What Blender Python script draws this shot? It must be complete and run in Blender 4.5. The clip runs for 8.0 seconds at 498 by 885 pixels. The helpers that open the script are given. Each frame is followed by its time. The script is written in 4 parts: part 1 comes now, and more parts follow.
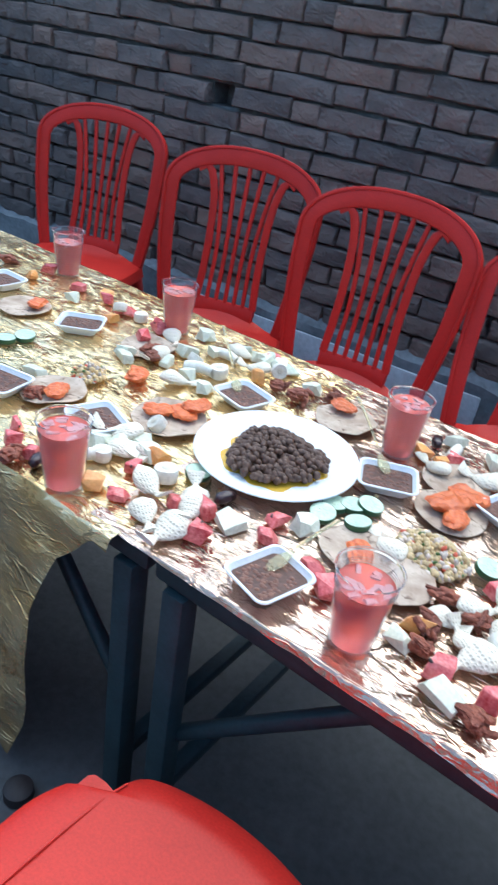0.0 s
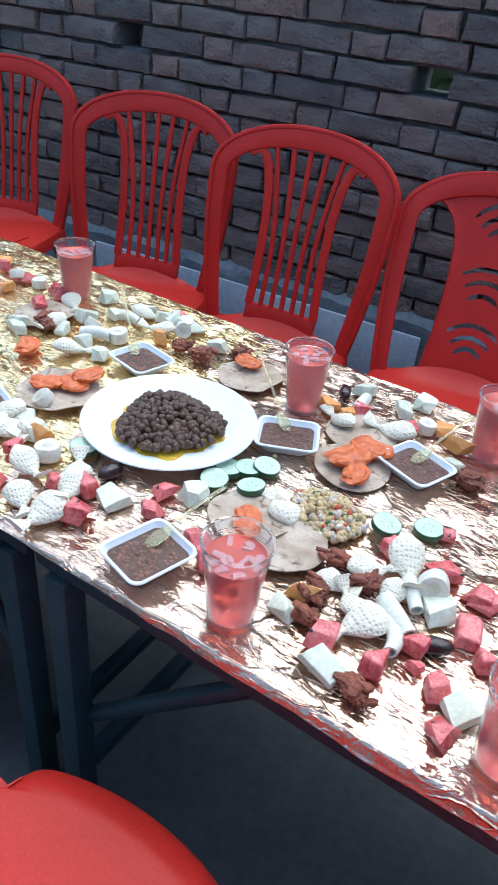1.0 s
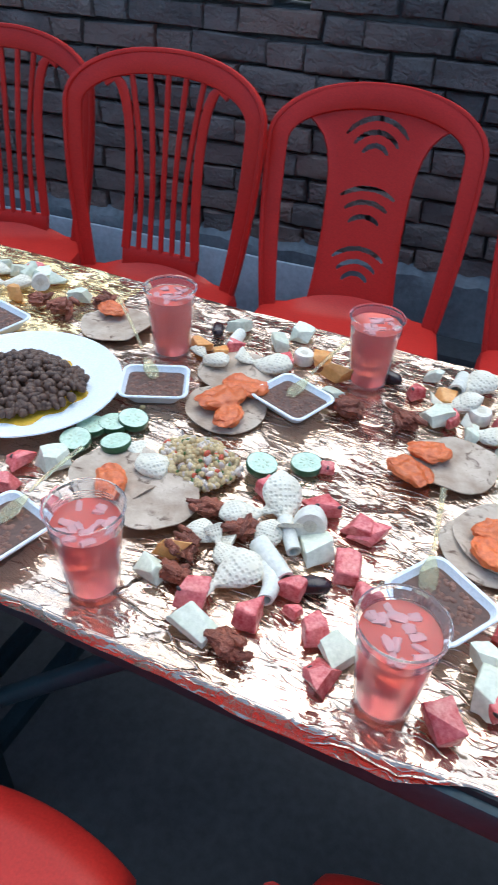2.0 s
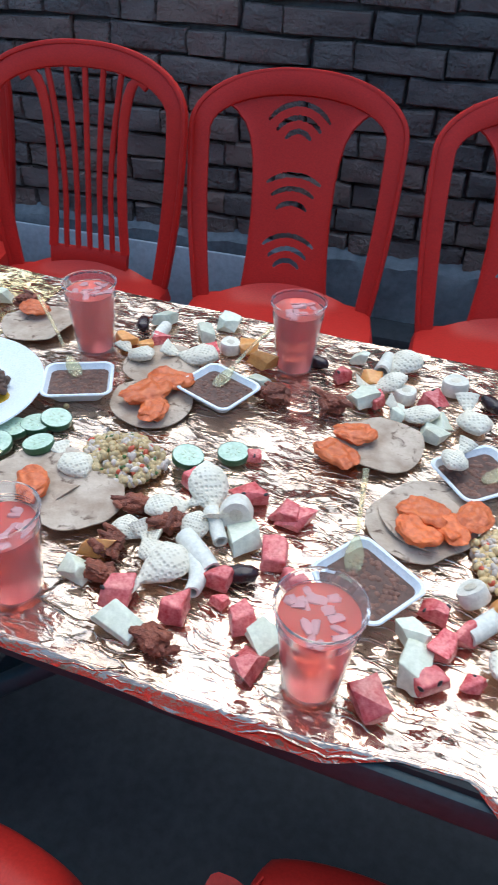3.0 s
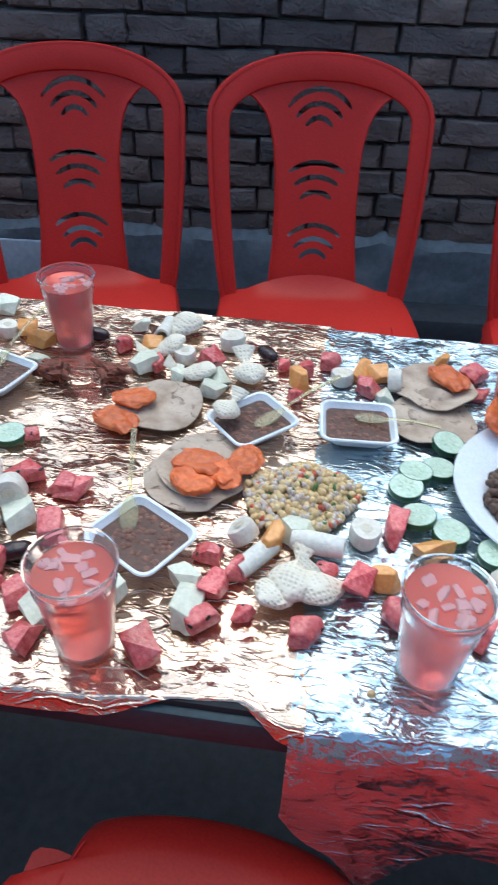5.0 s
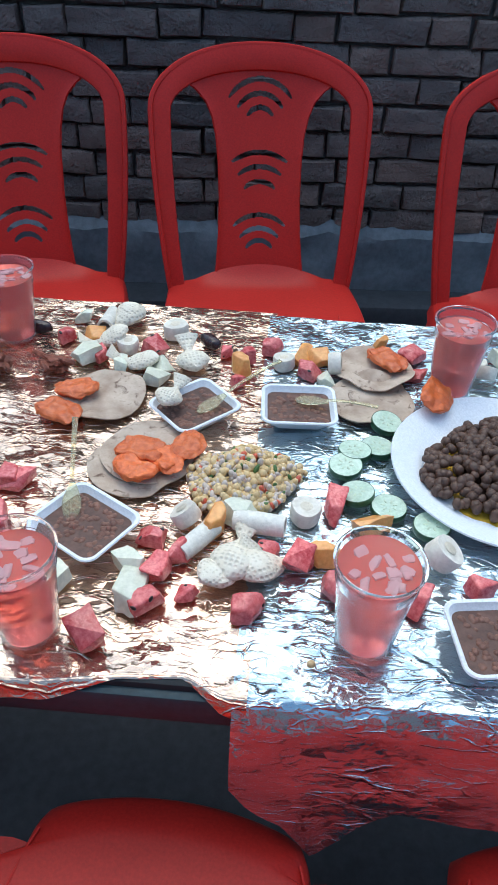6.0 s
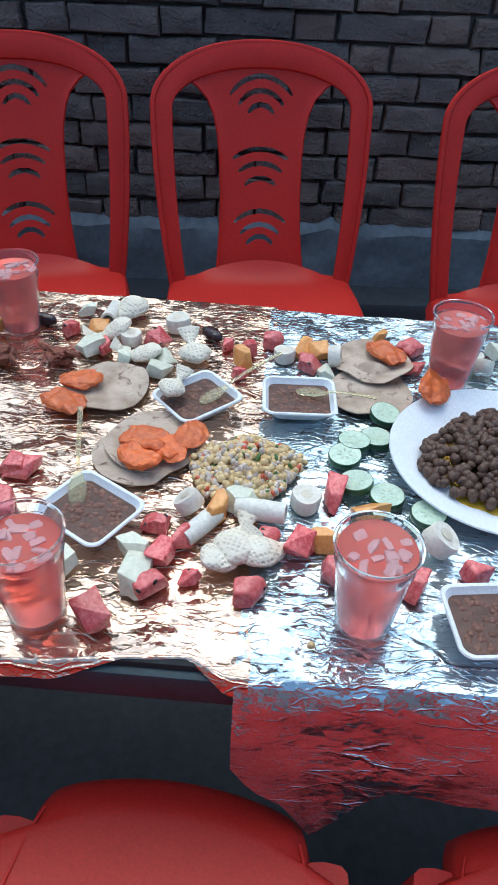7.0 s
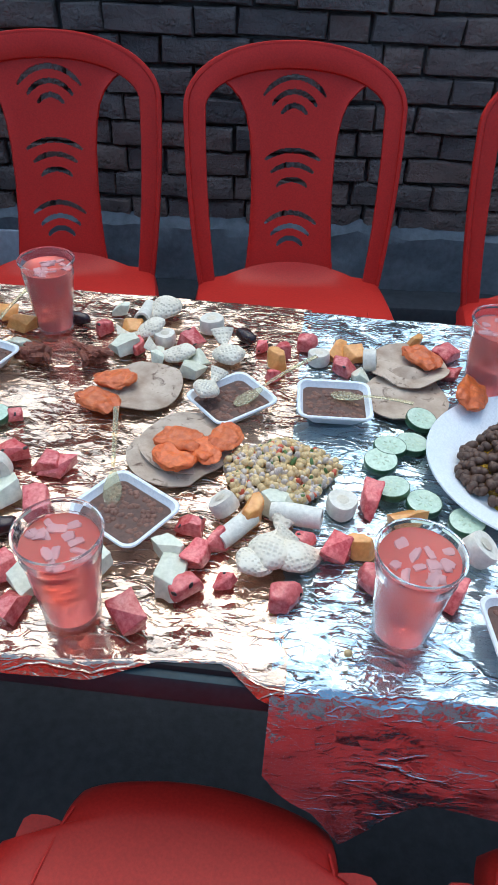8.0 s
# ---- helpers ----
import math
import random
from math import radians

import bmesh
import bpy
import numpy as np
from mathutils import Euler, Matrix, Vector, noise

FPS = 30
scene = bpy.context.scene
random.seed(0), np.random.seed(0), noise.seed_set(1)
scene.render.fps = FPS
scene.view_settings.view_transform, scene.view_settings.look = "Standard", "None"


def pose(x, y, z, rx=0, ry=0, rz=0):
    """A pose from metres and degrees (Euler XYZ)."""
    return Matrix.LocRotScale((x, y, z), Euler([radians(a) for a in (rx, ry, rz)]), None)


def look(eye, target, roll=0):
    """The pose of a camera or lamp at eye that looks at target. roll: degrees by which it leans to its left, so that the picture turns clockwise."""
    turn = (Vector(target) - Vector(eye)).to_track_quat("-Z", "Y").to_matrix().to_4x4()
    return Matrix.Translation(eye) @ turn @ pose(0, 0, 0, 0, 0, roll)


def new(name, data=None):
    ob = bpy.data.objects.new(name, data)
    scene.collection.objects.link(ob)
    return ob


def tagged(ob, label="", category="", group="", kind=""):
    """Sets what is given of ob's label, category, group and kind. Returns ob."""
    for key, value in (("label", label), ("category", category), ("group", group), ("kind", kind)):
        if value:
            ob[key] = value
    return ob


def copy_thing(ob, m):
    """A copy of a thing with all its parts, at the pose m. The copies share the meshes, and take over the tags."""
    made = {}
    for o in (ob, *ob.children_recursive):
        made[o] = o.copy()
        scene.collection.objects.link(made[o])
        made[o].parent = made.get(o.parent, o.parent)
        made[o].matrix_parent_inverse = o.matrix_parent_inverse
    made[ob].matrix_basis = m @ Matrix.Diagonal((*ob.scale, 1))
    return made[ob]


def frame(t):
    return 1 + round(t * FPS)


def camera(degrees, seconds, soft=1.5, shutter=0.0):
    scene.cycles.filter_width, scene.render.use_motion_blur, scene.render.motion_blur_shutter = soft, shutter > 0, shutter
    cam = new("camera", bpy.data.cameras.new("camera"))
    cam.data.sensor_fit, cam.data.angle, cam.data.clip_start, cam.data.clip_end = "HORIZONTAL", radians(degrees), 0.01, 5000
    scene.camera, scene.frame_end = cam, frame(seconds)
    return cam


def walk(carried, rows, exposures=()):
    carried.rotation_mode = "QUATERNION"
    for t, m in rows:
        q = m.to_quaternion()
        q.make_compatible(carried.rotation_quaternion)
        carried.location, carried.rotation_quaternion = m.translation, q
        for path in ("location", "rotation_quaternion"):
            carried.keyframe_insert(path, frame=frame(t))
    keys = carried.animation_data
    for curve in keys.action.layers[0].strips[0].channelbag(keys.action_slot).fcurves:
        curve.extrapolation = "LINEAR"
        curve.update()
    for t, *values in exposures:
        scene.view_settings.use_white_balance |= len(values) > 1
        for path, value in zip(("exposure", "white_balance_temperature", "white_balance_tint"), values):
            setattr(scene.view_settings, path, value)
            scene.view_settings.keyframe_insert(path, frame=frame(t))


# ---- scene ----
cam = camera(39.0, 8.0, shutter=0.4)
PATH = [
    (0, (-0.261, -0.526, 1.335), (-1.201, 0.916, 0.318), 9.2),
    (0.5, (-0.223, -0.463, 1.331), (-1.083, 0.973, 0.237), 7.0),
    (1, (-0.183, -0.399, 1.336), (-1.026, 1.024, 0.212), 5.9),
    (1.5, (-0.166, -0.356, 1.315), (-0.94, 1.057, 0.13), 5.3),
    (1.7, (-0.149, -0.331, 1.306), (-0.854, 1.091, 0.09), 4.2),
    (3, (-0.09, -0.288, 1.297), (-0.609, 1.19, 0.054), 2.2),
    (3.5, (-0.054, -0.284, 1.297), (-0.482, 1.225, 0.055), 2.0),
    (4, (-0.026, -0.283, 1.293), (-0.368, 1.238, 0.039), 2.9),
    (4.5, (0.003, -0.279, 1.29), (-0.282, 1.253, 0.036), 2.2),
    (5, (0.036, -0.284, 1.288), (-0.135, 1.252, 0.019), 2.1),
    (5.2, (0.048, -0.286, 1.286), (-0.085, 1.246, 0.006), 2.0),
    (6.5, (0.066, -0.311, 1.291), (0.004, 1.225, 0.011), 2.6),
    (7, (0.063, -0.32, 1.292), (-0.002, 1.213, 0.009), 2.7),
    (7.5, (0.047, -0.319, 1.289), (-0.057, 1.204, -0.002), 2.8),
    (8, (0.041, -0.315, 1.289), (-0.073, 1.215, 0.006), 2.7),
]
walk(cam, [(t, look(eye, target, roll)) for t, eye, target, roll in PATH], exposures=((0, 0.88, 5600, -3), (1.5, 0.64, 5600, -3), (3.0, 0.48, 5650, -3), (8.0, 0.33, 5750, -3)))

# ---- light ----
world = bpy.data.worlds.new("sky")
scene.world = world
world.use_nodes = True
wn = world.node_tree.nodes
sky = wn.new("ShaderNodeTexSky")
sky.sky_type = "NISHITA"
sky.sun_disc = False
sky.sun_elevation, sky.sun_rotation = radians(68), radians(-12)
sky.air_density, sky.dust_density = 1.0, 2.5
wn["Background"].inputs["Strength"].default_value = 0.2
world.node_tree.links.new(sky.outputs["Color"], wn["Background"].inputs["Color"])
sun = new("sun", bpy.data.lights.new("sun", "SUN"))
sun.data.energy, sun.data.angle, sun.data.color = 0.68, radians(90), (1.0, 0.96, 0.90)
sun.matrix_world = look((-0.6, 2.75, 7.0), (0, 0, 0))

TOP, FLOOR = 0.72, 0.06


# ---- materials ----
def material(name, rough=0.6, metal=0.0, **more):
    m = bpy.data.materials.new(name)
    m.use_nodes = True
    b = m.node_tree.nodes["Principled BSDF"]
    b.inputs["Roughness"].default_value, b.inputs["Metallic"].default_value = rough, metal
    for key, value in more.items():
        b.inputs[key.replace("_", " ")].default_value = value
    return m, m.node_tree.nodes, m.node_tree.links, b


def noise_tex(n, l, scale, detail=5.0, coord="Object", rough=0.6, stretch=(1, 1, 1), distort=0.0):
    c = n.new("ShaderNodeTexCoord")
    mp = n.new("ShaderNodeMapping")
    mp.inputs["Scale"].default_value = stretch
    t = n.new("ShaderNodeTexNoise")
    t.inputs["Scale"].default_value, t.inputs["Detail"].default_value = scale, detail
    t.inputs["Roughness"].default_value, t.inputs["Distortion"].default_value = rough, distort
    l.new(c.outputs[coord], mp.inputs["Vector"])
    l.new(mp.outputs["Vector"], t.inputs["Vector"])
    return t.outputs["Fac"]


def ramp(n, l, fac, *stops):
    r = n.new("ShaderNodeValToRGB")
    e = r.color_ramp.elements
    while len(e) < len(stops):
        e.new(0.5)
    for one, (at, colour) in zip(e, stops):
        one.position, one.color = at, (*colour, 1)
    l.new(fac, r.inputs["Fac"])
    return r.outputs["Color"]


def mixed(n, l, fac, a, b, how="MIX"):
    x = n.new("ShaderNodeMix")
    x.data_type, x.blend_type = "RGBA", how
    for socket, value in ((x.inputs[0], fac), (x.inputs[6], a), (x.inputs[7], b)):
        if hasattr(value, "links"):
            l.new(value, socket)
        else:
            socket.default_value = value
    return x.outputs[2]


def bumped(n, l, b, height, strength=0.4, distance=0.003):
    u = n.new("ShaderNodeBump")
    u.inputs["Strength"].default_value, u.inputs["Distance"].default_value = strength, distance
    l.new(height, u.inputs["Height"])
    if b.inputs["Normal"].links:
        l.new(b.inputs["Normal"].links[0].from_socket, u.inputs["Normal"])
    l.new(u.outputs["Normal"], b.inputs["Normal"])


def varied(name, low, high, scale, rough=0.6, bump=0.3, bump_scale=None, depth=0.002, shift=0.12, **more):
    """A surface between two colours, mottled at two scales, each piece a little lighter or darker."""
    m, n, l, b = material(name, rough, **more)
    big, fine = noise_tex(n, l, scale, 4), noise_tex(n, l, (bump_scale or scale * 5), 6)
    colour = ramp(n, l, big, (0.32, low), (0.68, high))
    colour = mixed(n, l, 0.35, colour, ramp(n, l, fine, (0.3, tuple(0.55 * c for c in low)), (0.65, high)))
    info = n.new("ShaderNodeObjectInfo")
    hsv = n.new("ShaderNodeHueSaturation")
    span = n.new("ShaderNodeMapRange")
    span.inputs["To Min"].default_value, span.inputs["To Max"].default_value = 1 - shift, 1 + shift
    l.new(info.outputs["Random"], span.inputs["Value"])
    l.new(span.outputs["Result"], hsv.inputs["Value"])
    l.new(colour, hsv.inputs["Color"])
    l.new(hsv.outputs["Color"], b.inputs["Base Color"])
    bumped(n, l, b, fine, bump, depth)
    return m


def foil(name, colour, dark):
    """Crumpled foil: flat facets that lean a little, parted by thin sharp creases."""
    m, n, l, b = material(name, 0.2, 0.95)
    worn = noise_tex(n, l, 9, 4)
    l.new(ramp(n, l, worn, (0.35, dark), (0.6, colour)), b.inputs["Base Color"])
    c = n.new("ShaderNodeTexCoord")

    def bent(scale, amount):
        bend, shifted = n.new("ShaderNodeTexNoise"), n.new("ShaderNodeVectorMath")
        bend.inputs["Scale"].default_value, bend.inputs["Detail"].default_value = scale, 4
        shifted.operation = "MULTIPLY_ADD"
        shifted.inputs[1].default_value = (amount, amount, amount)
        l.new(c.outputs["Object"], bend.inputs["Vector"])
        l.new(bend.outputs["Color"], shifted.inputs[0])
        l.new(c.outputs["Object"], shifted.inputs[2])
        return shifted.outputs[0]

    def cells(source, scale, stretch, turn, feature):
        mp, v = n.new("ShaderNodeMapping"), n.new("ShaderNodeTexVoronoi")
        mp.inputs["Scale"].default_value, mp.inputs["Rotation"].default_value = stretch, (0, 0, turn)
        v.inputs["Scale"].default_value, v.feature = scale, feature
        l.new(source, mp.inputs["Vector"])
        l.new(mp.outputs["Vector"], v.inputs["Vector"])
        return mp, v

    wavy = bent(18, 0.03)
    for scale, stretch, turn, tilt in ((11, (0.55, 1.2, 1), 0.25, 0.09), (36, (0.42, 1.3, 1), -0.15, 0.18), (88, (0.45, 1.3, 1), 0.45, 0.25), (200, (0.5, 1.2, 1), -0.5, 0.17)):
        mp, v = cells(wavy, scale, stretch, turn, "F1")
        inside, lean, slope = (n.new("ShaderNodeVectorMath") for _ in range(3))
        inside.operation, lean.operation, slope.operation = "SUBTRACT", "SUBTRACT", "DOT_PRODUCT"
        lean.inputs[1].default_value = (0.5, 0.5, 0.5)
        l.new(mp.outputs["Vector"], inside.inputs[0])
        l.new(v.outputs["Position"], inside.inputs[1])
        l.new(v.outputs["Color"], lean.inputs[0])
        l.new(inside.outputs[0], slope.inputs[0])
        l.new(lean.outputs[0], slope.inputs[1])
        bumped(n, l, b, slope.outputs["Value"], 1.0, tilt)
    for scale, stretch, turn, wide, depth, patch in ((13, (0.30, 1.3, 1), 0.25, 0.03, 0.0034, 7), (38, (0.30, 1.4, 1), -0.2, 0.05, 0.0012, 15), (85, (0.35, 1.4, 1), 0.4, 0.09, 0.0006, 28)):
        mp, v = cells(wavy, scale, stretch, turn, "DISTANCE_TO_EDGE")
        line, only = n.new("ShaderNodeMapRange"), n.new("ShaderNodeMath")
        line.interpolation_type = "SMOOTHSTEP"
        line.inputs["From Max"].default_value = wide
        line.inputs["To Min"].default_value, line.inputs["To Max"].default_value = 1.0, 0.0
        l.new(v.outputs["Distance"], line.inputs["Value"])
        only.operation = "MULTIPLY"
        l.new(line.outputs["Result"], only.inputs[0])
        l.new(ramp(n, l, noise_tex(n, l, patch, 3), (0.47, (0, 0, 0)), (0.60, (1, 1, 1))), only.inputs[1])
        bumped(n, l, b, only.outputs[0], 1.0, depth)
    rough = n.new("ShaderNodeMapRange")
    rough.inputs["To Min"].default_value, rough.inputs["To Max"].default_value = 0.13, 0.20
    l.new(worn, rough.inputs["Value"])
    l.new(rough.outputs["Result"], b.inputs["Roughness"])
    return m


GOLD = foil("gold_foil", (0.95, 0.74, 0.42), (0.88, 0.60, 0.26))
COPPER = foil("copper_foil", (0.75, 0.57, 0.44), (0.64, 0.45, 0.33))
SILVER = foil("silver_foil", (0.56, 0.65, 0.69), (0.48, 0.58, 0.62))


def brick_material():
    m, n, l, b = material("fired_brick", 0.92)
    big, fine = noise_tex(n, l, 7, 4), noise_tex(n, l, 90, 7)
    info = n.new("ShaderNodeObjectInfo")
    island = n.new("ShaderNodeNewGeometry")
    add = n.new("ShaderNodeMath")
    add.operation = "ADD"
    l.new(info.outputs["Random"], add.inputs[0])
    l.new(island.outputs["Random Per Island"], add.inputs[1])
    part_of = n.new("ShaderNodeMath")
    part_of.operation = "FRACT"
    l.new(add.outputs[0], part_of.inputs[0])
    own = ramp(n, l, part_of.outputs[0], (0.0, (0.13, 0.115, 0.11)), (0.4, (0.31, 0.205, 0.16)), (0.7, (0.19, 0.165, 0.155)), (1.0, (0.35, 0.215, 0.16)))
    stain = ramp(n, l, big, (0.35, (0.115, 0.105, 0.10)), (0.62, (0.30, 0.22, 0.18)))
    col = mixed(n, l, 0.36, own, stain)
    col = mixed(n, l, ramp(n, l, fine, (0.60, (0, 0, 0)), (0.78, (0.5, 0.5, 0.5))), col, (0.40, 0.39, 0.38, 1))
    place = n.new("ShaderNodeTexNoise")
    place.inputs["Scale"].default_value, place.inputs["Detail"].default_value = 0.9, 3
    l.new(island.outputs["Position"], place.inputs["Vector"])
    # broad blotches by place on the wall, where bricks turn darker
    dark_blotches = ramp(n, l, place.outputs["Fac"], (0.52, (0, 0, 0)), (0.66, (0.5, 0.5, 0.5)))
    col = mixed(n, l, dark_blotches, col, (0.085, 0.08, 0.082, 1))
    l.new(col, b.inputs["Base Color"])
    bumped(n, l, b, fine, 1.0, 0.010)
    bumped(n, l, b, noise_tex(n, l, 28, 5), 0.8, 0.016)
    bumped(n, l, b, big, 0.6, 0.016)
    return m


BRICK = brick_material()
MORTAR = varied("grey_mortar", (0.07, 0.07, 0.073), (0.18, 0.178, 0.175), 12, 0.95, 0.8, 60, 0.006)
PLASTER = varied("cement_plaster", (0.16, 0.18, 0.195), (0.29, 0.315, 0.33), 5, 0.9, 0.6, 45, 0.005)
PALE_PLASTER = varied("pale_cement", (0.42, 0.46, 0.49), (0.54, 0.575, 0.60), 5, 0.85, 0.3, 60, 0.003)
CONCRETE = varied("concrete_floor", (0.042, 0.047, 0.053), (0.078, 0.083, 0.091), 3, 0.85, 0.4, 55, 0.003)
GRASS = varied("dry_grass", (0.10, 0.13, 0.05), (0.20, 0.24, 0.11), 14, 0.9, 0.5, 70, 0.01)
RED_PLASTIC = varied("red_plastic", (0.52, 0.022, 0.017), (0.60, 0.031, 0.022), 6, 0.40, 0.12, 260, 0.0006, 0.06, Specular_IOR_Level=0.24)
TABLE_PAINT = varied("dark_teal_paint", (0.012, 0.030, 0.038), (0.03, 0.060, 0.072), 18, 0.5, 0.2, 120, 0.001, metal=0.0, Specular_IOR_Level=0.4)
TABLE_TOP = varied("dark_board", (0.010, 0.012, 0.014), (0.02, 0.022, 0.024), 9, 0.8, 0.2, 80, 0.001)
FOAM = varied("white_foam", (0.82, 0.84, 0.86), (0.88, 0.89, 0.90), 60, 0.45, 0.12, 400, 0.0005, 0.02)
MELON_RED = varied("watermelon_flesh", (0.58, 0.040, 0.050), (0.84, 0.26, 0.24), 55, 0.20, 0.35, 220, 0.0015, 0.15, Subsurface_Weight=0.15, Subsurface_Radius=(0.006, 0.002, 0.002))
SEED = varied("melon_seed", (0.015, 0.008, 0.006), (0.04, 0.02, 0.015), 90, 0.3)
MELON_WHITE = varied("honeydew_flesh", (0.68, 0.68, 0.50), (0.84, 0.82, 0.67), 35, 0.32, 0.3, 180, 0.001, 0.08, Subsurface_Weight=0.15, Subsurface_Radius=(0.004, 0.004, 0.003))
PAPAYA = varied("papaya_flesh", (0.78, 0.30, 0.07), (0.86, 0.45, 0.15), 35, 0.3, 0.3, 180, 0.001, 0.12, Subsurface_Weight=0.15, Subsurface_Radius=(0.006, 0.003, 0.001))
BANANA = varied("banana_flesh", (0.76, 0.68, 0.54), (0.87, 0.81, 0.70), 70, 0.45, 0.4, 200, 0.0012, 0.08)
CUCUMBER_SEED = varied("cucumber_seed", (0.50, 0.60, 0.40), (0.62, 0.70, 0.52), 120, 0.3)
BANANA_CORE = varied("banana_core", (0.60, 0.50, 0.36), (0.78, 0.70, 0.55), 120, 0.45)
MEAT = varied("dark_meat", (0.13, 0.032, 0.018), (0.38, 0.11, 0.055), 90, 0.5, 0.8, 260, 0.004, 0.3)
DATE = varied("date_skin", (0.018, 0.008, 0.010), (0.05, 0.02, 0.02), 60, 0.25, 0.5, 160, 0.002)
FRITTER = varied("orange_fritter", (0.60, 0.10, 0.022), (0.80, 0.20, 0.05), 50, 0.38, 0.5, 190, 0.003, 0.15)
CUCUMBER = varied("cucumber_flesh", (0.46, 0.60, 0.42), (0.66, 0.76, 0.60), 90, 0.3, 0.2, 300, 0.0006, 0.06)
CUCUMBER_SKIN = varied("cucumber_skin", (0.02, 0.06, 0.025), (0.05, 0.13, 0.05), 60, 0.35)
CHICKPEA = varied("black_chickpea", (0.050, 0.024, 0.014), (0.125, 0.064, 0.038), 55, 0.5, 0.5, 200, 0.002)
OIL = varied("yellow_oil", (0.62, 0.34, 0.02), (0.72, 0.46, 0.06), 60, 0.2)
STEW = varied("bean_stew", (0.075, 0.040, 0.030), (0.15, 0.080, 0.060), 60, 0.55, 0.4, 200, 0.001, Specular_IOR_Level=0.3)
BEAN = varied("stewed_bean", (0.11, 0.045, 0.028), (0.24, 0.11, 0.07), 60, 0.55)
ICE, n_, l_, b_ = material("ice", 0.12, Base_Color=(0.97, 0.62, 0.61, 1), Transmission_Weight=0.6, IOR=1.31)


def roti_material():
    m, n, l, b = material("flatbread", 0.85)
    big, spots, fine = noise_tex(n, l, 22, 4), noise_tex(n, l, 60, 3, distort=0.6), noise_tex(n, l, 260, 5)
    col = ramp(n, l, big, (0.32, (0.33, 0.23, 0.16)), (0.66, (0.60, 0.48, 0.37)))
    col = mixed(n, l, ramp(n, l, spots, (0.60, (0, 0, 0)), (0.72, (0.9, 0.9, 0.9))), col, (0.13, 0.075, 0.05, 1))
    l.new(col, b.inputs["Base Color"])
    bumped(n, l, b, fine, 0.4, 0.0015)
    bumped(n, l, b, big, 0.5, 0.006)
    return m


ROTI = roti_material()


def cracker_material():
    """Puffed cracker: cream, with rows of small dimples."""
    m, n, l, b = material("puffed_cracker", 0.7)
    c = n.new("ShaderNodeTexCoord")
    v = n.new("ShaderNodeTexVoronoi")
    v.inputs["Scale"].default_value, v.inputs["Randomness"].default_value = 250, 0.10
    l.new(c.outputs["Object"], v.inputs["Vector"])
    pit = n.new("ShaderNodeMapRange")
    pit.inputs["From Min"].default_value, pit.inputs["From Max"].default_value = 0.12, 0.5
    l.new(v.outputs["Distance"], pit.inputs["Value"])
    tone = noise_tex(n, l, 60, 4)
    base = ramp(n, l, tone, (0.3, (0.76, 0.67, 0.51)), (0.7, (0.86, 0.79, 0.65)))
    l.new(mixed(n, l, pit.outputs["Result"], (0.66, 0.58, 0.45, 1), base), b.inputs["Base Color"])
    bumped(n, l, b, pit.outputs["Result"], 0.55, 0.0025)
    return m


CRACKER = cracker_material()
PUFF = varied("plain_cracker", (0.76, 0.71, 0.59), (0.86, 0.82, 0.72), 50, 0.6, 0.4, 240, 0.002, 0.06)
DRINK, n_, l_, b_ = material("red_drink", 0.05, Base_Color=(0.97, 0.22, 0.17, 1), Transmission_Weight=0.6, IOR=1.33, Subsurface_Weight=0.5)
b_.inputs["Subsurface Radius"].default_value = (0.02, 0.006, 0.006)
CLEAR, n_, l_, b_ = material("clear_plastic", 0.08, Base_Color=(0.97, 0.98, 1.0, 1), Transmission_Weight=0.95, IOR=1.12)
SPOON, n_, l_, b_ = material("clear_yellow_plastic", 0.1, Base_Color=(0.96, 0.91, 0.66, 1), Transmission_Weight=0.85, IOR=1.2)
CORN = [varied("boiled_chickpea", (0.56, 0.36, 0.14), (0.76, 0.58, 0.31), 60, 0.4), varied("white_onion_bit", (0.50, 0.40, 0.32), (0.72, 0.60, 0.50), 60, 0.4),
        varied("tomato_bit", (0.52, 0.06, 0.03), (0.66, 0.14, 0.06), 60, 0.35), varied("herb_bit", (0.06, 0.13, 0.03), (0.13, 0.22, 0.06), 60, 0.5)]
RUBBER = varied("dark_rubber", (0.012, 0.010, 0.012), (0.03, 0.025, 0.028), 30, 0.6)


# ---- builders ----
def mesh_of(bm, name, mat, smooth=True):
    me = bpy.data.meshes.new(name)
    bmesh.ops.recalc_face_normals(bm, faces=bm.faces)
    bm.to_mesh(me)
    bm.free()
    me.materials.append(mat)
    if smooth:
        me.polygons.foreach_set("use_smooth", [True] * len(me.polygons))
        me.set_sharp_from_angle(angle=radians(42))
    return me


def part(name, bm, mat, parent, label="", smooth=True, at=None):
    me = bm if isinstance(bm, bpy.types.Mesh) else mesh_of(bm, name, mat, smooth)
    ob = new(name, me)
    ob.parent = parent
    if at is not None:
        ob.matrix_basis = at
    return tagged(ob, label)


def thing(name, label, category, group="", kind="", at=None):
    ob = new(name)
    ob.empty_display_size = 0.05
    if at is not None:
        ob.matrix_basis = at
    return tagged(ob, label, category, group, kind)


def solid(name, bm, mat, label, category, group="", kind="", at=None, smooth=True):
    me = bm if isinstance(bm, bpy.types.Mesh) else mesh_of(bm, name, mat, smooth)
    ob = new(name, me)
    if at is not None:
        ob.matrix_basis = at
    return tagged(ob, label, category, group, kind)


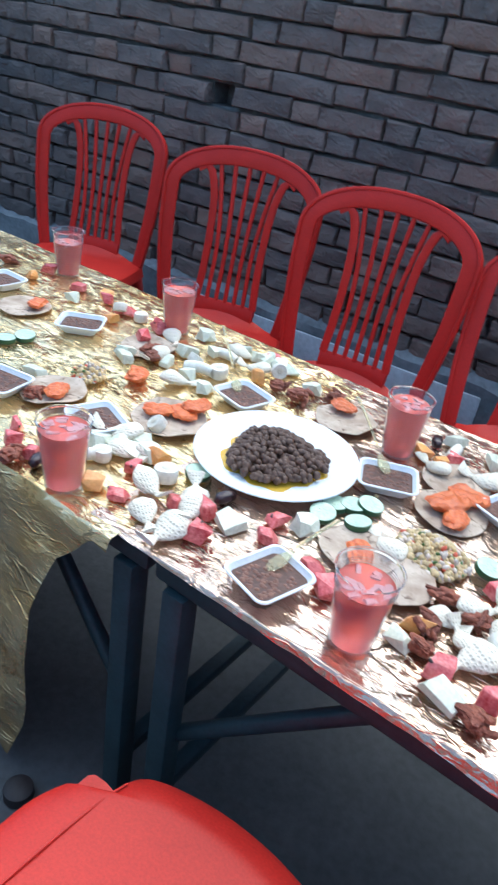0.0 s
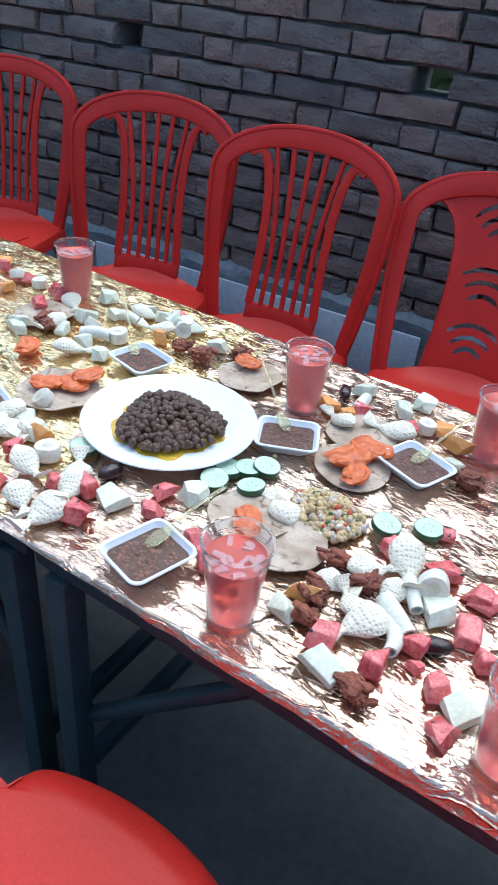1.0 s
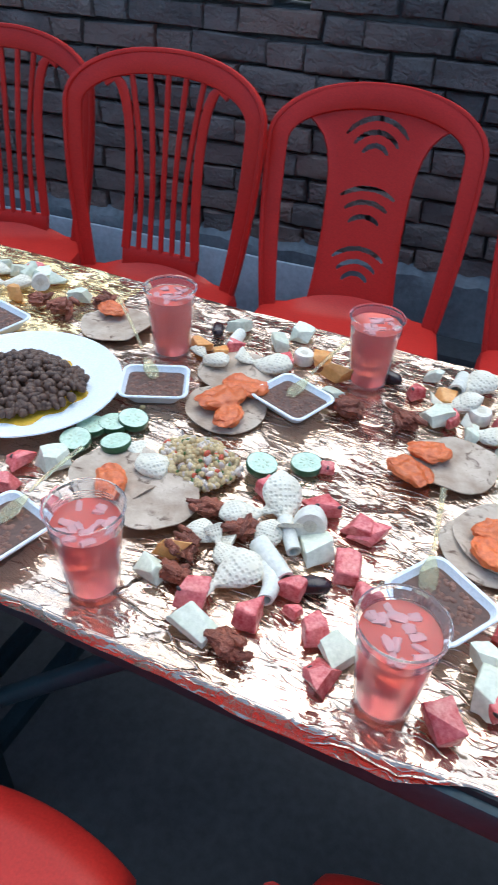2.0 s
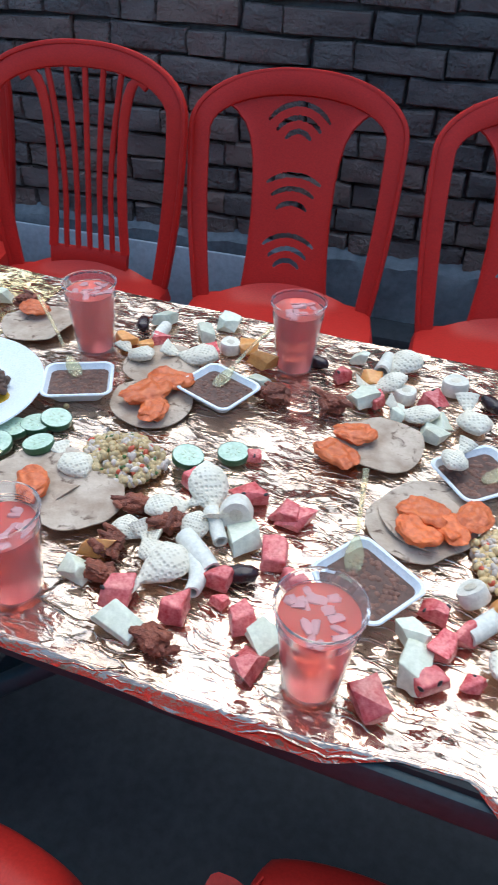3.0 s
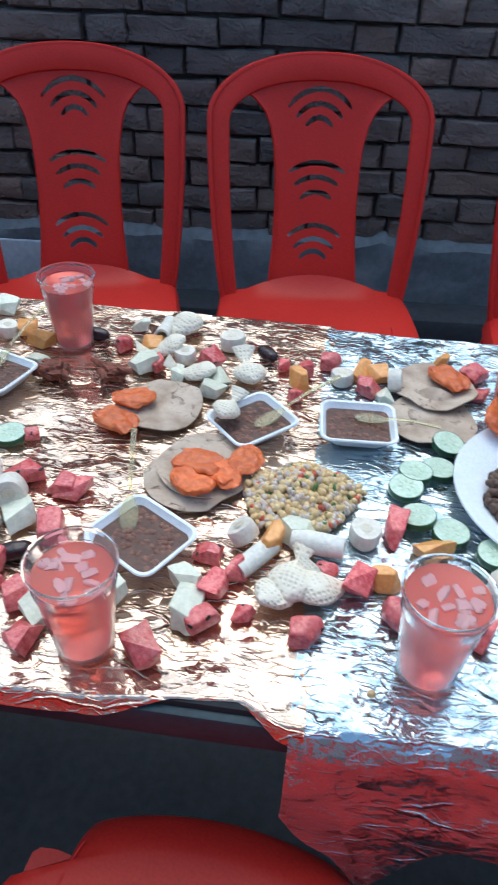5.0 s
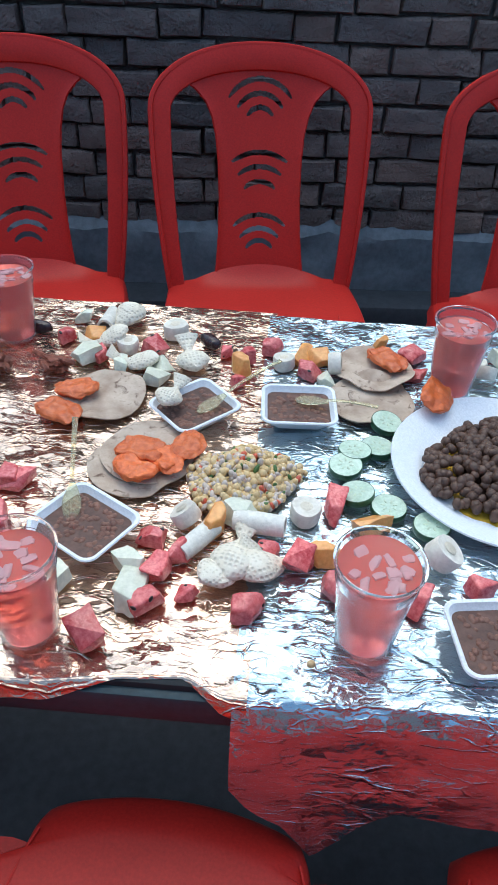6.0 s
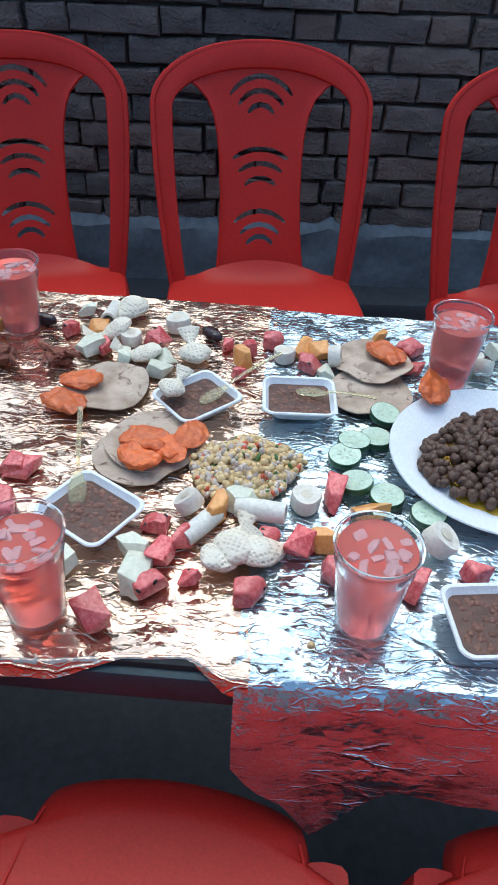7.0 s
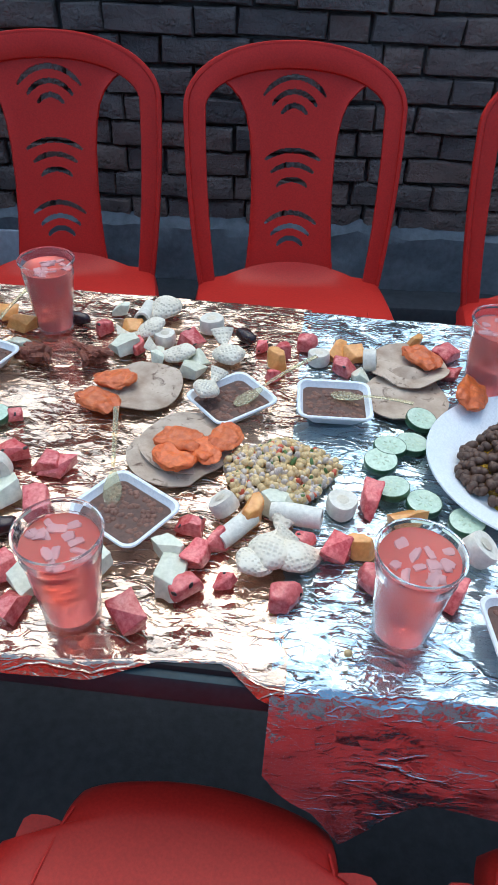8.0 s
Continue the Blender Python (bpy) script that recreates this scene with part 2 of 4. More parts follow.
def box(x0, y0, z0, x1, y1, z1, bevel=0.0, bm=None):
    own = bmesh.new()
    bmesh.ops.create_cube(own, size=1)
    bmesh.ops.scale(own, vec=(x1 - x0, y1 - y0, z1 - z0), verts=own.verts)
    bmesh.ops.translate(own, vec=((x0 + x1) / 2, (y0 + y1) / 2, (z0 + z1) / 2), verts=own.verts)
    if bevel:
        bmesh.ops.bevel(own, geom=own.edges[:], offset=bevel, segments=2, affect="EDGES", profile=0.5)
    return joined(bm, own) if bm else own


def joined(bm, other):
    me = bpy.data.meshes.new("t")
    other.to_mesh(me)
    other.free()
    bm.from_mesh(me)
    bpy.data.meshes.remove(me)
    return bm


def tube(points, section, closed_ends=True, up=(0, 0, 1)):
    """A sweep along points; section(i) gives half width across and half thickness, rounded."""
    bm = bmesh.new()
    rings, pts = [], [Vector(p) for p in points]
    for i, p in enumerate(pts):
        ahead = (pts[min(i + 1, len(pts) - 1)] - pts[max(i - 1, 0)]).normalized()
        side = ahead.cross(Vector(up))
        side = side.normalized() if side.length > 1e-4 else Vector((1, 0, 0))
        over = side.cross(ahead).normalized()
        a, b = section(i / (len(pts) - 1))
        ring = []
        for k in range(12):
            ang = 2 * math.pi * k / 12
            c, s = math.cos(ang), math.sin(ang)
            ring.append(bm.verts.new(p + side * a * math.copysign(abs(c) ** 0.6, c) + over * b * math.copysign(abs(s) ** 0.6, s)))
        rings.append(ring)
    for a, b in zip(rings, rings[1:]):
        for k in range(12):
            bm.faces.new((a[k], a[(k + 1) % 12], b[(k + 1) % 12], b[k]))
    if closed_ends:
        bm.faces.new(rings[0][::-1])
        bm.faces.new(rings[-1])
    return bm


def lathe(profile, steps=40, bm=None):
    bm = bm or bmesh.new()
    rings = []
    for r, z in profile:
        if r < 1e-5:
            rings.append([bm.verts.new((0, 0, z))])
        else:
            rings.append([bm.verts.new((r * math.cos(2 * math.pi * k / steps), r * math.sin(2 * math.pi * k / steps), z)) for k in range(steps)])
    for a, b in zip(rings, rings[1:]):
        for k in range(steps):
            q = [a[k % len(a)], a[(k + 1) % len(a)], b[(k + 1) % len(b)], b[k % len(b)]]
            q = [v for i, v in enumerate(q) if v not in q[:i]]
            if len(q) > 2:
                bm.faces.new(q)
    return bm


def lump(size, seed, rough=0.12, boxy=0.0, levels=3, freq=2.2):
    """A rounded, uneven piece standing on z = 0. boxy 1 keeps a cube's form."""
    bm = bmesh.new()
    bmesh.ops.create_cube(bm, size=2)
    bmesh.ops.subdivide_edges(bm, edges=bm.edges[:], cuts=2 ** levels - 1, use_grid_fill=True)
    off = Vector((seed * 7.13, seed * 3.7, seed * 1.9))
    for v in bm.verts:
        ball = v.co.normalized()
        p = ball.lerp(v.co / max(1.0, (v.co.length / 1.62)), boxy)
        p *= 1 + rough * noise.noise(p * freq + off) * 2 + rough * 0.5 * noise.noise(p * freq * 2.7 + off)
        v.co = Vector((p.x * size[0] / 2, p.y * size[1] / 2, p.z * size[2] / 2))
    low = min(v.co.z for v in bm.verts)
    for v in bm.verts:
        v.co.z = max(v.co.z - low - 0.04 * size[2], 0)
    return bm


# ---- the yard: floor, walls ----
WALL_Y, WALL_S = 1.94, 0.07  # face of the brick wall: y = WALL_Y + WALL_S * x
WALL_TURN = math.degrees(math.atan(WALL_S))
WALL = pose(0, WALL_Y, 0, 0, 0, WALL_TURN)
COURSE, PERIOD, BASE, FOOT, WALL_TOP = 0.0774, 0.376, 0.425, 0.372, 1.58


def ground_sheet():
    bm = bmesh.new()
    bmesh.ops.create_grid(bm, x_segments=90, y_segments=70, size=1)
    for v in bm.verts:
        v.co.x, v.co.y = v.co.x * 6.5 - 1.0, v.co.y * 4.0 - 0.6
        v.co.z = FLOOR + 0.006 * noise.noise(Vector((v.co.x * 1.5, v.co.y * 1.5, 0)))
    return bm


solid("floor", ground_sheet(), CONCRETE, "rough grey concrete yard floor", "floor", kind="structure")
field = bmesh.new()
bmesh.ops.create_grid(field, x_segments=4, y_segments=4, size=400)
solid("ground", field, GRASS, "grassy ground beyond the yard walls", "ground", kind="structure", at=pose(0, 0, -0.03))

hedge = lump((3.2, 0.9, 2.4), 5, 0.10, 0.3, 5, 3.0)
for v in hedge.verts:
    v.co += Vector((noise.noise(v.co * 9), noise.noise(v.co * 11), noise.noise(v.co * 13))) * 0.10
tagged(solid("hedge", hedge, GRASS, "dull green hedge behind the brick wall", "hedge", at=pose(-1.9, 3.6, -0.05)), kind="stuff")

wall = thing("wall_north", "weathered brown brick wall with open joints", "wall", kind="structure", at=WALL)
HOLE_ROW = 8
HOLES = ((-1.03, 0.125), (-2.158, 0.11))


def wall_core():
    """Mortar bed behind the brick faces, left open where a brick is missing."""
    bm = bmesh.new()
    z = BASE + HOLE_ROW * COURSE
    box(-6.0, 0.026, 0.0, 4.0, 0.22, z, bm=bm)
    box(-6.0, 0.026, z + COURSE, 4.0, 0.22, WALL_TOP - 0.01, bm=bm)
    xs = [-6.0]
    for hx, w in sorted(HOLES):
        xs += [hx - w / 2, hx + w / 2]
    xs += [4.0]
    for a, b in zip(xs[::2], xs[1::2]):
        box(a, 0.026, z, b, 0.22, z + COURSE, bm=bm)
    return bm


part("mortar_core", wall_core(), MORTAR, wall, smooth=False)
back_block = box(-2.22, 0.13, BASE + HOLE_ROW * COURSE, -2.095, 0.219, BASE + (HOLE_ROW + 1) * COURSE)
part("hole_back", back_block, MORTAR, wall, smooth=False)


def plinth():
    bm = bmesh.new()
    bmesh.ops.create_grid(bm, x_segments=260, y_segments=10, size=1)
    for v in bm.verts:
        u = v.co.y
        x, z = v.co.x * 4.5 - 1.5, FLOOR + (u + 1) / 2 * (FOOT - FLOOR)
        lip = 0.014 * noise.noise(Vector((x * 9, z * 9, 3))) + 0.006 * noise.noise(Vector((x * 40, z * 40, 1)))
        edge = 0.014 * noise.noise(Vector((x * 7, 0, 9))) + 0.010 * noise.noise(Vector((x * 23, 0, 5)))
        v.co = Vector((x, -0.034 + lip + (0.034 if u > 0.99 else 0), z + (edge if u > 0.7 else 0)))
    return bm


part("plinth_render", plinth(), PLASTER, wall, "rough grey cement render along the foot of the wall")
part("pale_patch", box(-2.3, -0.062, FLOOR - 0.01, -0.86, -0.046, FOOT - 0.06, 0.006), PALE_PLASTER, wall, "smooth pale cement patch")
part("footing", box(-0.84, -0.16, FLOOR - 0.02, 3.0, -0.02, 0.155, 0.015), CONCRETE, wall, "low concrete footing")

# Added walls out of view: they close the yard and hold back sky light.
unseen_wall = thing("wall_south", "assumed plain cement wall, out of view behind the camera", "wall", kind="structure")
part("wall_panel", box(-6.5, -2.6, FLOOR - 0.05, 4.5, -2.4, 2.0), PLASTER, unseen_wall, smooth=False)
for name, x in (("wall_west", -6.4), ("wall_east", 3.9)):
    side = thing(name, "assumed plain cement side wall, out of view", "wall", kind="structure")
    part("wall_panel", box(x, -2.4, FLOOR - 0.05, x + 0.2, 2.6, 2.0), PLASTER, side, smooth=False)

# ---- the tables ----
def folding_table(x0, x1, leg_at):
    t = thing("folding_table", "dark teal steel folding table under foil", "table", "tables in a row")
    part("tabletop", box(x0, 0.042, TOP - 0.032, x1, 0.715, TOP - 0.006, 0.004), TABLE_TOP, t)
    for y in (0.033, 0.70):
        part("rail", box(x0 + 0.004, y, TOP - 0.056, x1 - 0.004, y + 0.024, TOP - 0.014, 0.006), TABLE_PAINT, t, "dark teal steel rail")
    for x in leg_at:
        for y in (0.045, 0.66):
            part("leg", box(x - 0.019, y - 0.019, FLOOR, x + 0.019, y + 0.019, TOP - 0.06, 0.004), TABLE_PAINT, t)
        part("crossbar", box(x - 0.014, 0.064, 0.20, x + 0.014, 0.641, 0.228, 0.003), TABLE_PAINT, t)
        inward = 0.34 if x < (x0 + x1) / 2 else -0.34
        part("brace", tube([(x, 0.06, 0.34), (x + inward, 0.09, TOP - 0.045)], lambda s: (0.012, 0.012)), TABLE_PAINT, t)
    return t


SEAM = -0.752
folding_table(-2.55, SEAM - 0.003, (-2.40, -0.800))
folding_table(SEAM + 0.003, 1.06, (-0.704, 0.90))


def foil_sheet(x0, x1, front, y_back, drop, seed, lift=0.0015, step=0.007, out=0.010):
    """A crumpled sheet over the table that bends down over its front edge by drop(x)."""
    bm = bmesh.new()
    nx, ny = int((x1 - x0) / step), int((y_back - front(x0)) / step)
    nd = 26
    off = Vector((seed * 11.3, seed * 5.1, seed))

    def crumple(x, y):
        p = Vector((x * 5, y * 11, 0)) + off
        a = abs(noise.noise(p)) * 0.55 + abs(noise.noise(p * 2.6)) * 0.3 + abs(noise.noise(p * 6.1)) * 0.16
        return lift * (a * 2.2)

    grid = []
    for i in range(nx + 1):
        x = x0 + (x1 - x0) * i / nx
        row, y_front = [], front(x)
        wob = 0.006 * noise.noise(Vector((x * 9, seed, 0)))
        for j in range(ny + 1):
            y = y_back - (y_back - y_front) * j / ny + wob * (1 - j / ny)
            row.append(bm.verts.new((x + 0.004 * noise.noise(Vector((y * 20, x, seed))), y, TOP - 0.004 + crumple(x, y))))
        d = drop(x)
        for j in range(1, nd + 1):
            s = d * j / nd
            turn = min(s / 0.012, 1.0)
            y = y_front - out * min(s / (1.5 * out), 1.0) - 0.02 * noise.noise(Vector((x * 6, s * 8, seed))) * min(s / 0.08, 1) - 0.05 * s
            z = TOP - 0.004 - s * turn
            row.append(bm.verts.new((x, y - 0.4 * crumple(x, s * 2), z + 0.3 * crumple(x, y))))
        grid.append(row)
    for a, b in zip(grid, grid[1:]):
        for p, q, r, s in zip(a, a[1:], b[1:], b):
            bm.faces.new((p, q, r, s))
    hanging = bm.copy()
    for sheet, keep in ((bm, lambda j: j < ny), (hanging, lambda j: j >= ny)):
        sheet.faces.ensure_lookup_table()
        bmesh.ops.delete(sheet, geom=[f for f in sheet.faces if not keep(f.index % (ny + nd))], context="FACES")
    return bm, hanging


def foil_cover(name, sheets, mat, label):
    cover = thing(name, label, "foil", "foil table covers")
    part("top_sheet", sheets[0], mat, cover)
    part("hanging_edge", sheets[1], mat, cover)
    return cover


def ragged(x, k):
    return noise.noise(Vector((x * 7, k, 0))) + 0.5 * noise.noise(Vector((x * 21, k, 3)))


def gold_drop(x):
    return float(np.interp(x, (-1.3, -1.06, -1.01, -0.965, -0.945, -0.90, -0.83), (0.58, 0.60, 0.635, 0.50, 0.22, 0.09, 0.02))) + 0.012 * ragged(x, 1)


def copper_front(x):
    return float(np.interp(x, (-0.86, -0.5, -0.13, -0.06, 0.0, 0.035, 0.06), (0.020, 0.028, 0.036, 0.047, 0.052, 0.036, 0.034))) + 0.004 * ragged(x, 4)


def copper_drop(x):
    return max(0.003, float(np.interp(x, (-0.86, -0.6, -0.2, -0.12, -0.06, 0.0, 0.03, 0.05), (0.006, 0.009, 0.016, 0.014, 0.004, 0.004, 0.012, 0.024))) + 0.004 * ragged(x, 2))


def silver_drop(x):
    return float(np.interp(x, (0.045, 0.06, 0.10, 0.136, 0.165, 0.214, 0.285), (0.135, 0.16, 0.20, 0.255, 0.235, 0.165, 0.18))) + 0.010 * ragged(x, 3)


foil_cover("gold_foil", foil_sheet(-2.5, -0.80, lambda x: 0.004, 0.725, gold_drop, 1, 0.0018, 0.009), GOLD, "crinkled gold foil covering, hanging over the table edge")
foil_cover("copper_foil", foil_sheet(-0.86, 0.058, copper_front, 0.722, copper_drop, 2, 0.0014, 0.006), COPPER, "crumpled copper foil covering taped on the table")
foil_cover("silver_foil", foil_sheet(0.045, 1.04, lambda x: 0.036, 0.712, silver_drop, 3, 0.0014, 0.006, 0.014), SILVER, "crumpled silver foil covering, hanging down in front")


# ---- chairs ----
class Back:
    """The measures of a chair's back: half width, height, lean, half width at the seat, seat height."""

    def __init__(self, w, h, lean, foot, seat):
        self.w, self.h, self.lean, self.foot, self.seat = w, h, lean, foot, seat

    def at(self, u, v, out=0.0):
        """A place on the back: u across, v up from the seat; it leans and is a little hollow."""
        return Vector((u, 0.20 + self.lean * v - 0.55 * u * u + out, self.seat + v))


SLOTTED = Back(0.258, 0.492, 0.34, 0.224, 0.417)
SLATTED = Back(0.268, 0.522, 0.19, 0.219, 0.421)


def arch(b, inset):
    """The middle line of the back frame: two posts that lean apart and a broad rounded head."""
    w, h, foot = b.w - inset, b.h - inset, b.foot - inset * 0.8
    bend = 0.74 * b.h
    left = [(foot + (w - foot) * math.sin(math.pi / 2 * i / 16) ** 0.9, -0.025 + (bend + 0.025) * i / 16) for i in range(16)]
    head = []
    for i in range(29):
        a = math.pi / 2 * i / 28
        head.append((w * math.cos(a) ** 0.90, bend + (h - bend) * math.sin(a) ** 0.93))
    half = left + head
    return [(-u, v) for u, v in half] + [(u, v) for u, v in half[-2::-1]]


def back_frame(b):
    """A broad flat band, thicker along its outer rim."""
    mid = arch(b, 0.027)
    bm = tube([b.at(u, v) for u, v in mid], lambda s: (0.020 + 0.009 * math.sin(math.pi * s) ** 1.2, 0.008), up=(0, -1, 0.3))
    rim = arch(b, 0.006)
    return joined(bm, tube([b.at(u, v, 0.005) for u, v in rim], lambda s: (0.0065, 0.0125), up=(0, -1, 0.3)))


SLOTS = ((0.331, ((0.0905, 0.94), (0.062, 1.0), (0.034, 1.05))), (0.158, ((0.116, 0.60), (0.086, 0.64), (0.054, 0.76))), (0.045, ((0.095, 0.73), (0.065, 0.82), (0.038, 1.0))))


def slotted(u, v):
    """Whether a place on the panel lies in one of its three sets of curved slots."""
    for centre, arcs in SLOTS:
        r, ang = math.hypot(u, v - centre), abs(math.atan2(u, v - centre))
        if any(abs(r - radius) < 0.0058 * (1 - 0.5 * (ang / spread) ** 4) and ang < spread for radius, spread in arcs):
            return True
    return False


def splat_half(v):
    """Half the width of a back's middle piece at the height v: waisted, spreading into the head."""
    return float(np.interp(v, (-0.02, 0.035, 0.10, 0.18, 0.26, 0.31, 0.35, 0.38, 0.405, 0.43, 0.47), (0.112, 0.104, 0.098, 0.095, 0.097, 0.102, 0.111, 0.125, 0.148, 0.185, 0.185)))


def slotted_panel(b):
    bm = bmesh.new()
    nu, nv = 120, 240
    grid = []
    for j in range(nv + 1):
        v = -0.02 + 0.482 * j / nv
        grid.append([bm.verts.new(b.at(splat_half(v) * (2 * i / nu - 1), v, 0.004 - 0.007 * abs(2 * i / nu - 1) ** 10)) for i in range(nu + 1)])
    for j in range(nv):
        v = -0.02 + 0.482 * (j + 0.5) / nv
        for i in range(nu):
            mid = (grid[j][i].co.x + grid[j + 1][i + 1].co.x) / 2
            if not slotted(mid, v):
                bm.faces.new((grid[j][i], grid[j][i + 1], grid[j + 1][i + 1], grid[j + 1][i]))
    bmesh.ops.delete(bm, geom=[v for v in bm.verts if not v.link_faces], context="VERTS")
    bmesh.ops.solidify(bm, geom=bm.faces[:], thickness=0.006)
    return bm


def slat(b, k):
    """One of the seven upright slats, drawn together below and fanned out above."""
    s = (k - 3) / 3
    pts = []
    for j in range(19):
        v = 0.050 + 0.435 * j / 18
        spread = (splat_half(v * 0.86) + 0.008) if abs(s) == 1 else 0.094 + 0.004 * math.cos(v * 12) + 0.045 * max(0, (v - 0.16) / 0.30) ** 1.6
        top = b.h - 0.030 - 0.45 * (s * spread) ** 2 / b.w
        pts.append(b.at(s * (spread - 0.010 * (abs(s) == 1)), min(v, top)))
    wide = 0.0125 if abs(s) == 1 else 0.0066
    return tube(pts, lambda q: (wide, 0.006), up=(0, -1, 0.3))


def seat_mesh(b):
    """A dished seat whose back edge sweeps up into the back, with a narrower tongue in front and a turned-down rim."""
    bm = bmesh.new()
    nv, nu = 60, 36
    grid = []
    for j in range(nv + 1):
        s = j / nv
        if s < 0.90:
            w = 0.222 + 0.008 * math.sin(math.pi * min(s * 1.2, 1)) - 0.022 * max(0, (s - 0.72) / 0.18) ** 2.5
        else:
            w = 0.150 - 0.010 * ((s - 0.90) / 0.10) ** 2
        row = []
        for i in range(nu + 1):
            u = 2 * i / nu - 1
            x = w * u
            back, front = 0.206 - 0.55 * x * x, -0.232 + 1.25 * x * x
            y = back + (front - back) * s
            rise = 0.032 * (1 - (x / 0.16) ** 2 if abs(x) < 0.16 else 0) * max(0, 1 - s / 0.16) ** 2
            dish = -0.012 * (1 - u * u) * math.sin(math.pi * min(1, s / 0.92)) if s < 0.92 else 0
            fall = 0.012 * max(0, (s - 0.90) / 0.10) ** 2 + 0.010 * abs(u) ** 10
            row.append(bm.verts.new((x, y, b.seat + rise + dish - fall)))
        grid.append(row)
    for p, q in zip(grid, grid[1:]):
        for a, c, d, e in zip(p, p[1:], q[1:], q):
            bm.faces.new((a, c, d, e))
    for down, out in ((0.006, 0.004), (0.030, 0.007)):
        rim = [e for e in bm.edges if len(e.link_faces) == 1]
        made = bmesh.ops.extrude_edge_only(bm, edges=rim)
        for v in (g for g in made["geom"] if isinstance(g, bmesh.types.BMVert)):
            v.co.z -= down
            v.co += Vector((v.co.x, v.co.y, 0)).normalized() * out
    return bm


LEG_FEET = ((-0.215, -0.200, -0.172, -0.150), (0.215, -0.200, 0.172, -0.150), (-0.225, 0.29, -0.195, 0.165), (0.225, 0.29, 0.195, 0.165))


def plastic_chair(model, label):
    b = SLOTTED if model == "slotted" else SLATTED
    c = thing("plastic_chair", label, "chair", "chairs along the table")
    seat = part("seat", seat_mesh(b), RED_PLASTIC, c)
    for side in (-1, 1):
        ridge = [(side * (0.142 + 0.030 * (q / 12) ** 0.7), -0.182 + 0.20 * q / 12, b.seat - 0.0045 + 0.003 * math.sin(math.pi * q / 12)) for q in range(13)]
        part("ridge", tube(ridge, lambda q: (0.0016, 0.0016)), RED_PLASTIC, seat, "raised ridge along the seat")
    part("back_frame", back_frame(b), RED_PLASTIC, c)
    for fx, fy, tx, ty in LEG_FEET:
        part("leg", tube([(fx, fy, 0.0), (tx, ty, b.seat - 0.022)], lambda s: (0.016 + 0.010 * s, 0.014 + 0.010 * s), up=(0, 1, 0)), RED_PLASTIC, c)
    if model == "slotted":
        part("back_panel", slotted_panel(b), RED_PLASTIC, c, "panel with three sets of curved slots")
    else:
        part("lower_bar", tube([b.at(u / 8 * 0.108, 0.030) for u in range(-8, 9)], lambda s: (0.026, 0.007), up=(0, -1, 0.3)), RED_PLASTIC, c)
        for k in range(7):
            part("slat", slat(b, k), RED_PLASTIC, c)
    return c


def chair_pose(x, y, turn):
    return pose(x, y, FLOOR, 0, 0, turn)


slot_chair = plastic_chair("slotted", "red plastic chair with curved slots in its back")
slot_chair.matrix_basis = chair_pose(0.028, 1.128, 8.6)
for x, y, turn in ((-0.529, 1.084, 10.7), (0.653, 1.096, 0), (-0.026, -0.185, 177), (-0.478, -0.283, 184), (0.445, -0.19, 180)):
    copy_thing(slot_chair, chair_pose(x, y, turn))
slat_chair = plastic_chair("slatted", "red plastic chair with seven upright slats in its back")
slat_chair.matrix_basis = chair_pose(-1.065, 1.017, 5.7)
for x, y, turn in ((-1.553, 1.059, 15.8), (-2.29, 1.163, 18.6)):
    copy_thing(slat_chair, chair_pose(x, y, turn))


# ---- food and tableware ----
rng = random.Random(7)
REST = TOP - 0.0005
WM_WEST = [(-1.68, 0.607, 1), (-1.549, 0.587, 1), (-1.444, 0.587, 1), (-1.385, 0.572, 1), (-1.36, 0.578, 1), (-1.262, 0.567, 1), (-1.239, 0.5, 1), (-1.101, 0.076, 1), (-1.074, 0.048, 1), (-1.026, 0.046, 1.1), (-0.998, 0.65, 1), (-0.894, 0.139, 1), (-0.861, 0.066, 0.9), (-0.812, 0.07, 1), (-0.794, 0.118, 1.2), (-0.749, 0.132, 1.2), (-0.719, 0.087, 1), (-0.663, 0.201, 1), (-0.654, 0.152, 0.9), (-0.567, 0.149, 1), (-0.55, 0.579, 0.8), (-0.535, 0.122, 1), (-0.459, 0.572, 0.9), (-0.364, 0.112, 1.2), (-0.363, 0.295, 1), (-0.315, 0.37, 0.7), (-0.304, 0.11, 1.2), (-0.293, 0.292, 1.3), (-0.276, 0.161, 1)]
WM_EAST = [(-0.265, 0.136, 0.6), (-0.258, 0.601, 1.2), (-0.238, 0.127, 1), (-0.234, 0.279, 1.1), (-0.232, 0.221, 1.4), (-0.226, 0.277, 1.1), (-0.215, 0.077, 1), (-0.202, 0.19, 1), (-0.194, 0.548, 1), (-0.115, 0.571, 1.1), (-0.097, 0.08, 1.1), (-0.058, 0.209, 1), (-0.046, 0.122, 1.4), (-0.041, 0.163, 1), (-0.022, 0.188, 1), (-0.012, 0.579, 0.8), (-0.011, 0.136, 0.8), (0.008, 0.511, 1), (0.017, 0.564, 1), (0.052, 0.125, 1.1), (0.055, 0.6, 1), (0.067, 0.201, 0.8), (0.101, 0.188, 1.1), (0.103, 0.545, 1), (0.138, 0.274, 1), (0.139, 0.154, 1), (0.221, 0.155, 1.1), (0.26, 0.602, 1.3), (0.265, 0.55, 0.8), (0.284, 0.172, 1)]
WM = WM_WEST + WM_EAST
